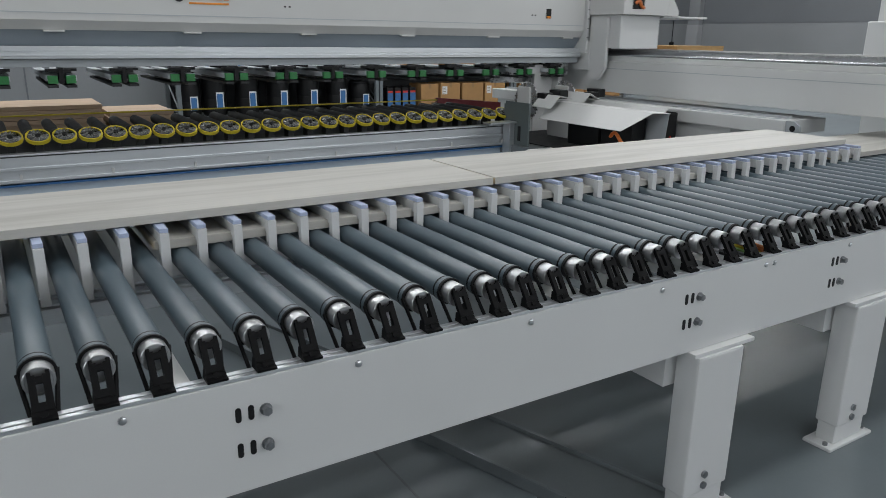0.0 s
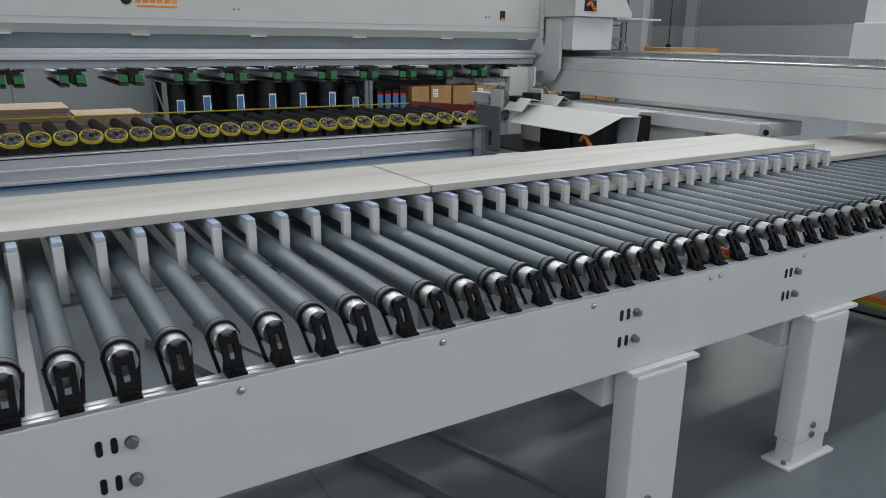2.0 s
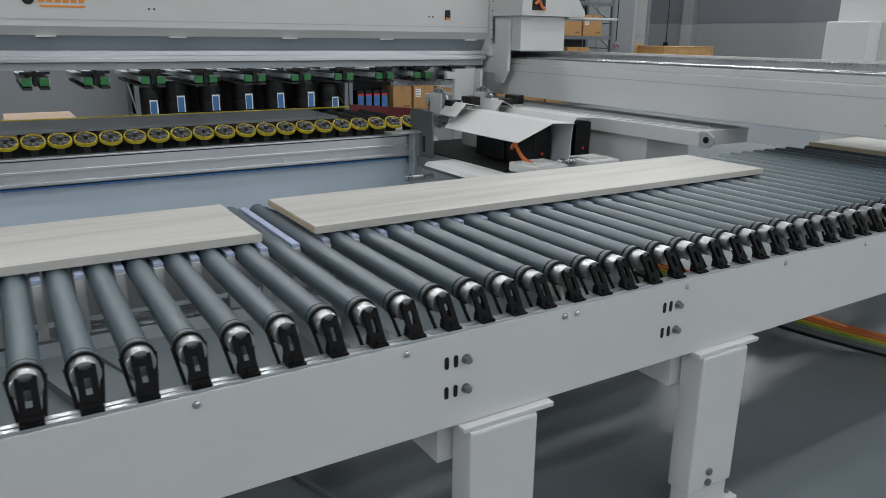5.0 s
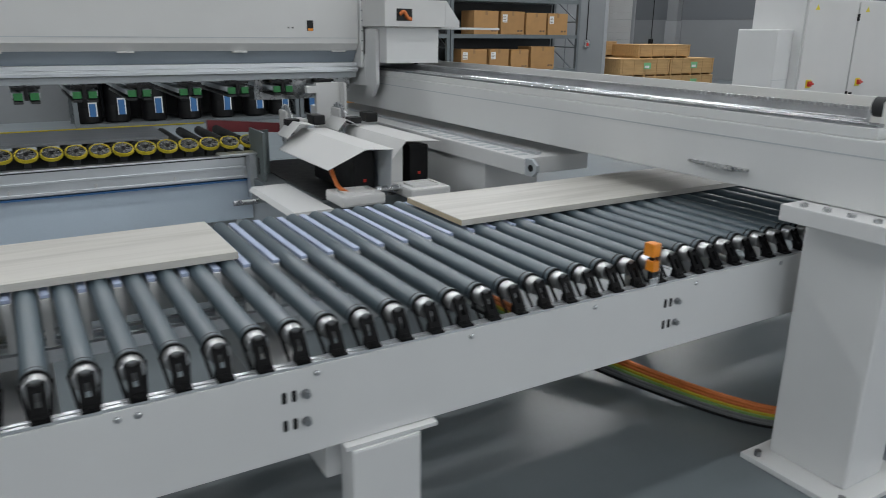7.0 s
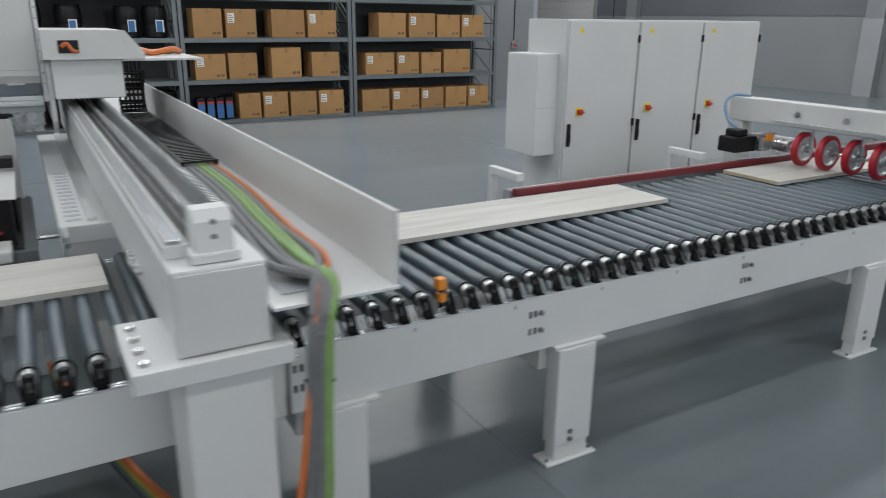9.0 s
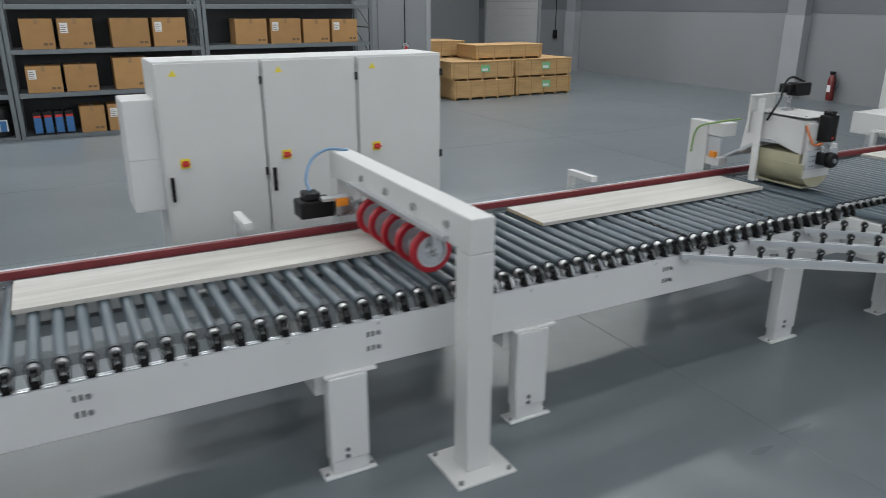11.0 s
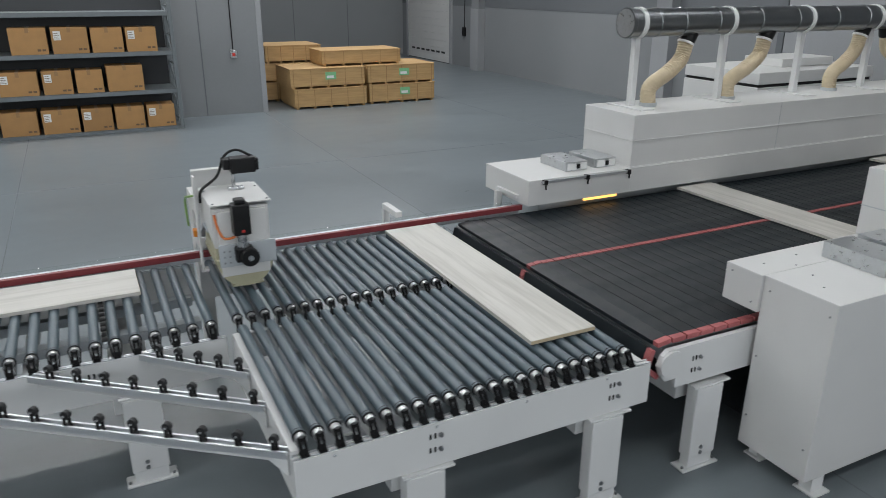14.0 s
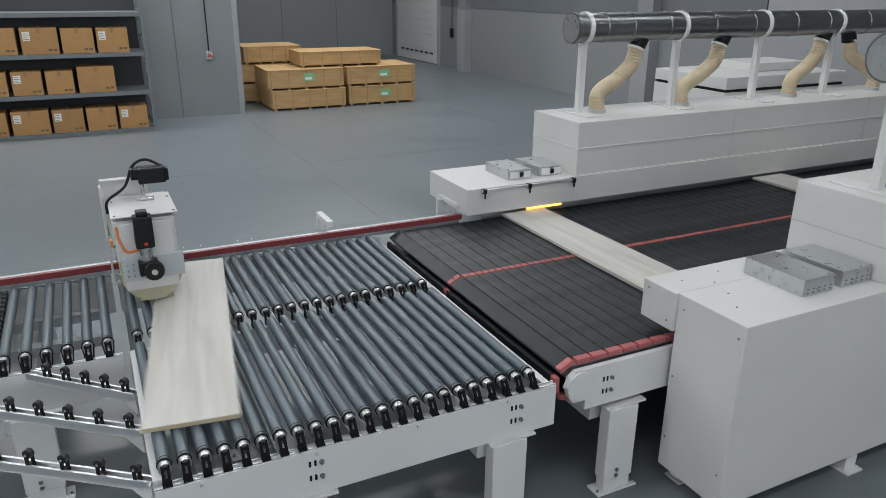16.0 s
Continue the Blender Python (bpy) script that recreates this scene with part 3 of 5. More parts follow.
# ---- fence along the back of the line ----
fen = thing("side_fence", "dark red guide strip with a clear glass edge behind the rollers", "guide fence", (0, 0, 0))
part("strip", box(4.75, 13.02, 1.155, 1.19, 0.908, 0.952), REDSTRIP, fen)
part("glass_edge", box(4.85, 13.0, 1.30, 1.306, 0.86, 0.95), GLASS, fen, "clear glass strip")
part("carrier", box(4.75, 13.02, 1.21, 1.285, 0.86, 0.93), ALU, fen)
for x in (4.81, 6.35, 7.40, 7.52, 8.99, 11.88):
    part("fence_bracket", boxes((x - 0.025, x + 0.025, 1.196, 1.50, 0.985, 1.03), (x - 0.025, x + 0.025, 1.46, 1.50, 0.80, 0.985)), WHITE, fen, "white angle bracket")

# ---- slat belt ----
bt = thing("slat_belt_table", "black slat belt table with red edge blocks", "conveyor", (0, 0, 0))
BX0, BX1 = 12.44, 19.5
part("side_beam", prism([(12.42, 0.66), (12.39, 0.70), (12.37, 0.76), (12.39, 0.82), (12.43, 0.85), (BX1, 0.85), (BX1, 0.60), (12.50, 0.60), (12.50, 0.66)], -1.30, -1.268), WHITE, bt)
part("rear_beam", box(12.4, BX1, 1.16, 1.2, 0.58, 0.84), WHITE, bt)
part("bed", box(12.46, BX1, -1.21, 1.11, 0.735, 0.862), GREYCOAT, bt)
P = 0.105
belts = thing("slat_belt", "black rubber slats with rows of red blocks", "belt", (0, 0, 0))
slat_near = mesh_of("slat", box(-P / 2 + 0.002, P / 2 - 0.002, -1.215, 0.030, 0, 0.026, 0.002), BELT)
slat_far = mesh_of("slat", box(-P / 2 + 0.002, P / 2 - 0.002, 0.083, 1.12, 0, 0.026, 0.002), BELT)
block_mid = mesh_of("red_block", boxes((-P / 2 + 0.004, -0.003, 0.034, 0.079, 0, 0.030), (0.003, P / 2 - 0.004, 0.034, 0.079, 0, 0.030)), REDPAD)
block_edge = mesh_of("red_block", boxes((-P / 2 + 0.005, P / 2 - 0.006, -1.262, -1.218, -0.002, 0.029), bevel=0.004), REDPAD)
RUN, ARC = BX1 - BX0, math.pi * 0.092
LOOP = 2 * (RUN + ARC)
NS = int(LOOP / P)
slat_rows = []
for k in range(NS):
    r = part("slat", slat_near, None, belts)
    part("slat_half", slat_far, None, r)
    part("red_block", block_mid, None, r)
    part("red_block", block_edge, None, r)
    slat_rows.append(r)


def loop_pose(s):
    """Pose of a slat at the length s along its loop, from the nose over the top run."""
    s %= LOOP
    if s < RUN:
        return pose(BX0 + s, 0, 0.868)
    s -= RUN
    if s < ARC:
        a = s / 0.092
        return pose(BX1 + 0.092 * math.sin(a), 0, 0.776 + 0.092 * math.cos(a), 0, math.degrees(a), 0)
    s -= ARC
    if s < RUN:
        return pose(BX1 - s, 0, 0.684, 0, 180, 0)
    a = math.pi + (s - RUN) / 0.092
    return pose(BX0 + 0.092 * math.sin(a), 0, 0.776 + 0.092 * math.cos(a), 0, math.degrees(a), 0)


part("nose_disc", cyl((BX0 + 0.01, -1.318, 0.765), (BX0 + 0.01, -1.302, 0.765), 0.082, 28), WHITE, bt, smooth=True)
bolt_group(bt, 12.67, -1.30, 0.76)
for x in (12.57, 15.2, 17.6):
    legs(bt, x, y0=-1.33)
    legs(bt, x, y0=1.12, back=True)
    part("cross_tie", box(x + 0.05, x + 0.2, -1.2, 1.12, 0.44, 0.56), WHITE, bt)

# ---- boards ----
BL, BW, BT = 2.10, 0.43, 0.024


def board():
    b = thing("board", "pale grey-beige wood-grain board with raw edges", "board", (0, 0, 0), "boards on the line")
    part("panel", box(-BL / 2, BL / 2, -BW / 2, BW / 2, 0, BT, 0.0015), BOARD, b, "pale grained panel")
    part("raw_end", box(-BL / 2 - 0.002, -BL / 2 - 0.0002, -BW / 2 + 0.001, BW / 2 - 0.001, 0.002, BT - 0.003, 0), WOODEDGE, b, "raw chipboard end")
    part("raw_end", box(BL / 2 + 0.0002, BL / 2 + 0.002, -BW / 2 + 0.001, BW / 2 - 0.001, 0.002, BT - 0.003, 0), WOODEDGE, b, "raw chipboard end")
    return b


YC, ZR = 0.875, 0.901
board_l, board_r, board_0, board_1, board_2 = [board() for _ in range(5)]

# ---- lifting forks ----
forks = thing("lifting_forks", "row of white lifting forks with pale blue pads", "lifter", (0, 0, 0))
fork_m = mesh_of("fork", boxes((-0.012, 0.012, 0.63, 0.652, 0.73, 0.876), (-0.012, 0.012, 0.6525, 1.17, 0.842, 0.876)), WHITE)
pad_m = mesh_of("pad", box(-0.0115, 0.0115, 0.634, 1.165, 0.8765, 0.888, 0.002), BLUEPAD)
for k in range(-14, 38):
    f = part("fork", fork_m, None, forks, loc=(-1.64 + 0.0945 * (k + 0.5), 0, 0))
    part("pad", pad_m, None, f, "pale blue pad")
for cz, cy in ((0.7225, 0.0), (0.7225, 0.075)):
    part("carrier", boxes((-3.0, 1.95, 0.62 + cy, 0.626 + cy, cz - 0.035, cz + 0.004), (-3.0, 1.95, 0.6265 + cy, 0.655 + cy, cz - 0.035, cz), (-3.0, 1.95, 0.6555 + cy, 0.661 + cy, cz - 0.035, cz + 0.004), bevel=0.001), ALU, forks, "aluminium carrier profile")

# sensors
for sx, sy in ((1.915, 0.02), (3.62, 0.05)):
    s = thing("light_sensor", "orange light sensor on a steel bracket", "sensor", (sx, sy, 0.812), "orange sensors")
    part("bracket", boxes((0.016, 0.020, -0.02, 0.025, 0, 0.135), (-0.02, 0.02, -0.018, -0.014, 0.0, 0.03)), STEEL, s)
    part("upper_body", boxes((-0.02, 0.015, -0.02, 0.02, 0.10, 0.145), bevel=0.004), ORANGE, s)
    part("lower_body", boxes((-0.013, 0.013, -0.02, 0.015, 0.05, 0.085), bevel=0.003), ORANGE, s)
    part("stem", boxes((-0.006, 0.006, -0.005, 0.008, 0.0, 0.10)), BLACK, s)

# ---- gantry rail on its column ----
rb = thing("gantry_rail", "white box-section gantry rail on a steel column", "gantry rail", (0, 0, 0))
part("beam", box(2.595, 2.845, -0.36, 4.6, 1.035, 1.275, 0.006), WHITE, rb)
part("end_cap", box(2.605, 2.835, -0.368, -0.361, 1.045, 1.265, 0.003), WHITE2, rb, "bolted end cover")
part("plinth", box(2.603, 2.668, -0.25, 4.55, 1.276, 1.312, 0.003), WHITE, rb, "white rail plinth")
part("rail", box(2.612, 2.652, -0.24, 4.55, 1.3125, 1.326, 0.003), RAILSTEEL, rb, "ground steel guide rail")
part("rail", boxes((2.722, 2.752, -0.13, 4.55, 1.276, 1.300), bevel=0.003), RAILSTEEL, rb)
part("guide_rod", cyl((2.737, -0.13, 1.314), (2.737, 4.55, 1.314), 0.0145, 16), RAILSTEEL, rb, "round bright guide rod", smooth=True)
part("dark_groove", boxes((2.672, 2.716, -0.2, 4.5, 1.2755, 1.280), bevel=0), BLACKR, rb)
rk = bmesh.new()
add_box(rk, 2.79, 2.815, -0.1, 4.55, 1.276, 1.350, 0)
for k in range(0, 210):
    add_box(rk, 2.791, 2.814, -0.09 + k * 0.022, -0.079 + k * 0.022, 1.3502, 1.362, 0)
part("tooth_rack", rk, mat("pale_rack_steel", (0.50, 0.51, 0.52), 0.34, 0.9, var=0.1, scale=10), rb, "steel tooth rack")
part("stop_block", boxes((2.655, 2.785, -0.335, -0.20, 1.2765, 1.305), bevel=0.006), WHITE, rb, "white end stop")
part("stop_cap", prism([(-0.325, 1.3055), (-0.318, 1.385), (-0.295, 1.415), (-0.235, 1.415), (-0.215, 1.39), (-0.215, 1.3055)], 2.672, 2.772, "X"), WHITE, rb, "rounded white end cap")
part("bumper", cyl((2.722, -0.2145, 1.372), (2.722, -0.165, 1.372), 0.034, 18), BLACKR, rb, "black rubber bumper", smooth=True)
for hz in (1.345, 1.385):
    part("cap_screw", cyl((2.722, -0.3235, hz), (2.722, -0.312, hz), 0.008, 10), BOLT, rb)
part("handle", boxes((2.575, 2.594, 0.20, 0.48, 1.095, 1.107), (2.57, 2.574, 0.26, 0.38, 1.09, 1.112)), STEEL, rb, "steel latch bar")
part("cover_strip", box(2.5935, 2.5945, -0.3, 4.5, 1.215, 1.22, 0), GREYCOAT, rb)
part("cap_plate", boxes((2.475, 2.90, -0.40, -0.03, 0.975, 1.033), bevel=0.004), WHITE, rb)
for k in range(4):
    part("cap_bolt", cyl((2.51, -0.35 + 0.085 * k, 1.033), (2.51, -0.35 + 0.085 * k, 1.045), 0.014, 12), STEEL, rb)
part("column", box(2.60, 2.84, -0.365, -0.055, 0.02, 0.974, 0.012), WHITE, rb)
part("base_plate", boxes((2.49, 2.93, -0.44, -0.01, 0.0, 0.022)), WHITE, rb)
bm = bmesh.new()
for x, y in ((2.525, -0.06), (2.525, -0.40), (2.895, -0.40)):
    add_cyl(bm, (x, y, 0.02), (x, y, 0.045), 0.014, 6)
part("anchor_bolt", bm, BOLT, rb)
part("support_beam", box(2.40, 2.83, 1.36, 4.35, 0.90, 0.985, 0.006), WHITE, rb, "white support beam with a slotted ledge")
part("support_web", box(2.43, 2.80, 1.75, 4.3, 0.62, 0.899), WHITE, rb)
part("ledge_rail", box(2.52, 2.56, 1.42, 4.3, 0.9855, 1.0, 0.003), ALU, rb)
for k in range(14):
    part("ledge_slot", box(2.43, 2.50, 1.45 + 0.09 * k, 1.49 + 0.09 * k, 0.9845, 0.9865, 0), GREYCOAT, rb)
for fy in (1.9, 3.9):
    part("support_foot", box(2.45, 2.80, fy, fy + 0.3, 0.0, 0.619), WHITE, rb)
part("rounded_bracket", prism([(1.30, 0.90), (1.27, 0.93), (1.27, 0.96), (1.31, 0.985), (1.3595, 0.985), (1.3595, 0.90)], 2.41, 2.43, "X"), GREYCOAT, rb)
part("bracket_hole", cyl((2.405, 1.312, 0.943), (2.409, 1.312, 0.943), 0.018, 16), BLACK, rb)

tray = thing("cable_tray", "white sheet cable tray with an upright guard", "cable tray", (0, 0, 0))
part("tray_floor", box(2.85, 3.235, -0.385, 5.5, 1.128, 1.138, 0.002), WHITE, tray)
part("guard", box(3.222, 3.236, -0.37, 5.5, 1.1385, 1.365, 0.002), WHITE2, tray, "upright white guard sheet")
part("slot_plate", box(2.9, 3.02, -0.30, -0.2, 1.1385, 1.145), GREYCOAT, tray)
part("tray_arm", boxes((2.8455, 2.99, 0.6, 0.7, 1.10, 1.127), (2.8455, 2.99, 2.6, 2.7, 1.10, 1.127), (2.8455, 2.99, 4.2, 4.3, 1.10, 1.127)), WHITE, tray)
ch = thing("energy_chain", "black plastic energy chain lying in the tray", "cable chain", (0, 0, 0))
link = mesh_of("link", boxes((2.98, 2.995, 0, 0.045, 1.139, 1.20), (3.15, 3.165, 0, 0.045, 1.139, 1.20), (2.995, 3.15, 0.008, 0.03, 1.188, 1.198), (2.995, 3.15, 0.008, 0.03, 1.1395, 1.147)), BLACK)
for k in range(46):
    part("link", link, None, ch, loc=(0, 1.55 + 0.047 * k, 0))
for k in range(9):
    a = radians(180 * (k + 0.5) / 9)
    part("link", link, None, ch, loc=Matrix.Translation((0, 3.73 + 0.16 * math.sin(a), 1.345 - 0.16 * math.cos(a) - 0.03)) @ Matrix.Rotation(a, 4, "X") @ Matrix.Translation((0, -0.02, -1.165)))

cb = thing("cable_bundle", "bundle of orange, green and grey cables", "cables", (0, 0, 0))
rows = ((0.0, 0.10, ORANGEC), (0.03, 0.115, GREYC), (0.055, 0.0, GREENC), (0.08, 0.025, GREENC), (0.11, 0.05, GREYC), (0.14, 0.075, GREYC), (0.17, 0.04, GREYC))
for i, (o, q, m) in enumerate(rows):
    x = 3.15 - o
    bow = 0.02 if m is ORANGEC else 0.0
    part("cable", tube([(x, 1.7, 1.165), (x + 0.01, 1.0, 1.16), (x - 0.03, 0.3, 1.165), (x - 0.06, -0.15, 1.18 + 0.01 * (i % 2)), (3.04 - q * 0.5, -0.34, 1.17), (2.995 - q * 0.45, -0.41, 1.05),
                        (2.985 - q * 0.45 - bow, -0.40, 0.75), (2.98 - q * 0.6 - 2 * bow, -0.38, 0.45), (2.94 - q * 0.7 - 2 * bow, -0.34, 0.24), (2.88 - q * 0.3, -0.02, 0.11)], 0.011 if m is ORANGEC else 0.0145, 8), m, cb, smooth=True)
part("cable_tie", boxes((2.925, 3.005, -0.42, -0.375, 0.895, 0.903)), BLACK, cb)
cb2 = thing("cable_bundle", "sagging bundle of coloured cables under the conveyor", "cables", (0, 0, 0))
for i, (o, m) in enumerate(((0.0, ORANGEC), (0.022, ORANGEC), (0.044, YELLOW), (0.066, GREENC), (0.09, GREYC), (0.11, GREYC), (0.13, BLACK))):
    part("cable", tube([(2.27, 1.6, 0.24 - o * 0.9), (2.36, 1.2, 0.20 - o * 0.9), (2.46, 0.85, 0.145 - o * 0.8), (2.57, 0.50, 0.115 - o * 0.7), (2.70, 0.16, 0.105 - o * 0.65), (2.80, -0.02, 0.125 - o * 0.6), (2.95, -0.03, 0.16 - o * 0.6)], 0.0125, 8), m, cb2, smooth=True)

# ---- portal beam ----
po = thing("portal_beam", "white and grey travelling portal beam with green grippers", "gantry", (0, 0, 0))
PX0, PX1 = -6.0, 2.47
part("cover", prism([(3.50, 1.50), (3.50, 2.6), (4.2, 2.6), (4.2, 1.45), (3.53, 1.45)], PX0, PX1, "X"), WHITE2, po, "white cover with a fine seam")
part("seam", box(PX0, PX1 - 0.01, 3.497, 3.4995, 1.535, 1.54, 0), GREYCOAT, po)
# grey underside; its shade is put into a darker, bluer base colour
part("underside", prism([(3.535, 1.449), (4.19, 1.449), (4.19, 1.30), (3.62, 1.34)], PX0, PX1, "X"), mat("shaded_grey_coat", (0.27, 0.31, 0.345), 0.45, var=0.05, scale=2.5), po, "grey sloped underside, coloured darker for its shade")
part("guide_profile", boxes((PX0, PX1, 3.515, 3.60, 1.30, 1.335), (PX0, PX1, 3.53, 3.60, 1.336, 1.365), (PX0, PX1, 3.51, 3.525, 1.312, 1.322)), ALU, po)
part("lower_profile", boxes((PX0, PX1, 3.55, 4.15, 1.255, 1.299)), GREYCOAT, po)
part("scale_tape", box(PX0, PX1, 3.60, 3.604, 1.37, 1.39, 0), ALU, po)
for k in range(12):
    part("cover_tab", box(PX0 + 0.35 + 0.72 * k, PX0 + 0.45 + 0.72 * k, 3.505, 3.53, 1.44, 1.4495, 0), WHITE2, po)
part("end_plate", boxes((2.475, 2.50, 3.47, 4.25, 1.33, 2.6), (2.50, 2.53, 3.45, 4.2, 1.20, 1.42)), WHITE, po, "white bolted end plate")
bm = bmesh.new()
for k in range(9):
    add_cyl(bm, (2.488, 3.462, 1.45 + 0.07 * k), (2.488, 3.472, 1.45 + 0.07 * k), 0.006, 8)
part("end_screw", bm, BOLT, po)
part("slot_window", box(2.08, 2.125, 3.494, 3.502, 1.585, 1.655, 0.001), BLACK, po, "dark sensor slot")
part("slot_sensor", box(2.085, 2.12, 3.49, 3.4945, 1.586, 1.602, 0.001), ORANGE, po)
for gx in (1.94, 0.0, -1.5):
    part("pin_hole", boxes((gx, gx + 0.01, 3.4965, 3.50, 1.60, 1.61), (gx + 0.03, gx + 0.04, 3.4965, 3.50, 1.60, 1.61), bevel=0), BLACK, po)
logo = part("maker_mark", cyl((-0.625, 3.4995, 1.645), (-0.625, 3.495, 1.645), 0.032, 20), BLACK, po, "round dark maker mark with orange bars")
part("mark_dot", boxes(*[(-0.645 + 0.018 * k, -0.635 + 0.018 * k, 3.4935, 3.4949, 1.640, 1.650) for k in range(3)], bevel=0), ORANGE, logo)
part("mark_bar", boxes(*[(-0.575 + 0.041 * k, -0.545 + 0.041 * k, 3.496, 3.4995, 1.628, 1.665 if k % 2 else 1.68) for k in range(6)], bevel=0), ORANGE, logo)
part("mark_line", box(-0.57, -0.34, 3.497, 3.4995, 1.602, 1.613, 0), ORANGE, logo)
for k in range(-10, 9):
    gx = -0.33 + 0.315 * k
    if gx < 2.3:
        g = part("gripper", boxes((gx - 0.05, gx + 0.05, 3.48, 3.62, 1.225, 1.245), (gx - 0.012, gx + 0.012, 3.47, 3.60, 1.17, 1.254), (gx - 0.075, gx - 0.01, 3.46, 3.5, 1.235, 1.25), (gx + 0.02, gx + 0.08, 3.5, 3.54, 1.235, 1.25)), BLACK, po, "black gripper block")
        part("bar", boxes((gx - 0.075, gx - 0.02, 3.49, 4.5, 1.185, 1.215), (gx + 0.02, gx + 0.075, 3.49, 4.5, 1.185, 1.215)), GREYCOAT, g)
        part("green_tip", boxes((gx - 0.068, gx - 0.020, 3.465, 3.49, 1.172, 1.214), (gx + 0.020, gx + 0.068, 3.465, 3.49, 1.172, 1.214)), GREEN, g)
        part("bristle", boxes((gx - 0.07, gx - 0.02, 3.46, 4.4, 1.15, 1.1645), (gx + 0.02, gx + 0.07, 3.46, 4.4, 1.15, 1.1645)), BLACKR, g)
part("carriage", boxes((2.531, 2.95, 3.16, 4.2, 1.372, 1.62)), WHITE, po, "white carriage housing")
part("carriage_head", prism([(3.10, 1.621), (3.10, 1.80), (4.1, 1.80), (4.1, 1.621)], 2.49, 2.97, "X"), WHITE2, po)
part("head_gusset", prism([(2.971, 1.621), (2.971, 1.80), (2.98, 1.80), (3.09, 1.66), (3.09, 1.621)], 3.10, 3.12, "Y"), WHITE2, po)
part("end_gusset", prism([(3.27, 1.22), (3.27, 1.60), (3.449, 1.60), (3.449, 1.13), (3.34, 1.13)], 2.50, 2.528, "X", 0.003), WHITE, po, "chamfered white end plate")
part("head_window", box(2.58, 2.70, 3.094, 3.101, 1.66, 1.74, 0.003), BLACK, po)
part("window_cable", tube([(2.60, 3.09, 1.70), (2.63, 3.085, 1.72), (2.66, 3.085, 1.68), (2.69, 3.09, 1.67)], 0.012), ORANGEC, po)
part("head_tray", box(2.95, 3.46, 3.12, 3.75, 1.605, 1.6205), WHITE, po)
part("head_cable", tube([(2.98, 3.3, 1.64), (3.1, 3.4, 1.66), (3.2, 3.5, 1.64), (3.34, 3.55, 1.66), (3.42, 3.7, 1.64)], 0.022), ORANGEC, po)
part("head_cable", tube([(2.99, 3.4, 1.635), (3.15, 3.5, 1.64), (3.35, 3.6, 1.64)], 0.016), GREENC, po)
part("drop_cable", boxes(*[(3.02 + 0.03 * k, 3.04 + 0.03 * k, 3.88, 3.90, 1.20, 1.60) for k in range(5)]), BLACK, po)
part("top_motor", cyl((2.35, 3.8, 1.82), (2.35, 3.8, 2.05), 0.07, 20), GREYCOAT, po)
part("top_hose", tube([(2.2, 3.7, 1.95), (2.28, 3.6, 1.98), (2.33, 3.7, 1.93)], 0.02), RED, po)
part("under_unit", boxes((2.0, 2.46, 3.65, 4.15, 1.15, 1.25), (1.75, 2.45, 3.7, 3.75, 1.10, 1.25), (1.85, 1.95, 3.64, 3.70, 1.16, 1.22), (2.2, 2.3, 3.64, 3.70, 1.16, 1.22)), STEEL, po)

# ---- storage table with brush discs ----
tb = thing("disc_table", "aluminium sorting table with black rollers and yellow discs", "roller table", (0, 0, 0))
TX0, TX1 = -6.0, 1.50
part("front_rail", boxes((TX0, TX1, 2.84, 2.90, 0.715, 0.86), bevel=0.004), ALU, tb)
part("rail_lip", boxes((TX0, TX1, 2.828, 2.84, 0.78, 0.795), (TX0, TX1, 2.828, 2.84, 0.72, 0.735)), ALU, tb)
part("shelf", boxes((TX0, TX1, 2.905, 3.68, 0.80, 0.835)), GREYCOAT, tb)
part("apron", boxes((TX0, TX1 - 0.06, 2.88, 2.92, 0.45, 0.70)), mat("pale_blue_panel", (0.50, 0.58, 0.66), 0.45, var=0.04, scale=2), tb, "pale blue apron panel")
part("bed", box(TX0, TX1 - 0.05, 2.945, 3.66, 0.8355, 0.85, 0), BLACKR, tb, "black bed under the discs")
for k in range(18):
    cx = TX0 + 0.25 + 0.42 * k
    if cx < TX1:
        part("rail_clip", boxes((cx, cx + 0.012, 2.824, 2.8275, 0.735, 0.762), bevel=0.001), WHITE2, tb)
part("rail_shadow_gap", box(TX0, TX1, 2.8365, 2.8395, 0.845, 0.851, 0), BLACKR, tb, "dark gap under the upper lip")
part("stripe", box(TX0, TX1 - 0.02, 2.845, 2.88, 0.699, 0.709, 0), BLUE, tb, "blue stripe")
part("base", boxes((TX0, TX1 - 0.1, 2.95, 3.65, 0.0, 0.12), (TX1 - 0.3, TX1 - 0.15, 2.95, 3.1, 0.12, 0.8), (-1.0, -0.85, 2.95, 3.1, 0.12, 0.8)), GREYCOAT, tb)
part("end_post", boxes((1.40, 1.50, 2.75, 2.827, 0.60, 0.875), (1.22, 1.46, 2.72, 2.82, 0.876, 0.888)), ALU, tb, "angled end post")
part("string", cyl((TX0, 3.63, 0.968), (1.35, 3.63, 0.968), 0.005, 8), YELLOW, tb, "yellow edge strip")
part("brown_bar", prism([(1.38, 0.90), (1.38, 0.98), (1.99, 0.925), (1.99, 0.86)], 3.66, 3.70), REDSTRIP, tb)
DISC = mat("brushed_disc", (0.30, 0.30, 0.295), 0.24, 0.95, var=0.2, scale=30)
fan = lathe([(-0.008, 0.0495), (0.004, 0.0495)], 28, "Z")
rng = random.Random(5)
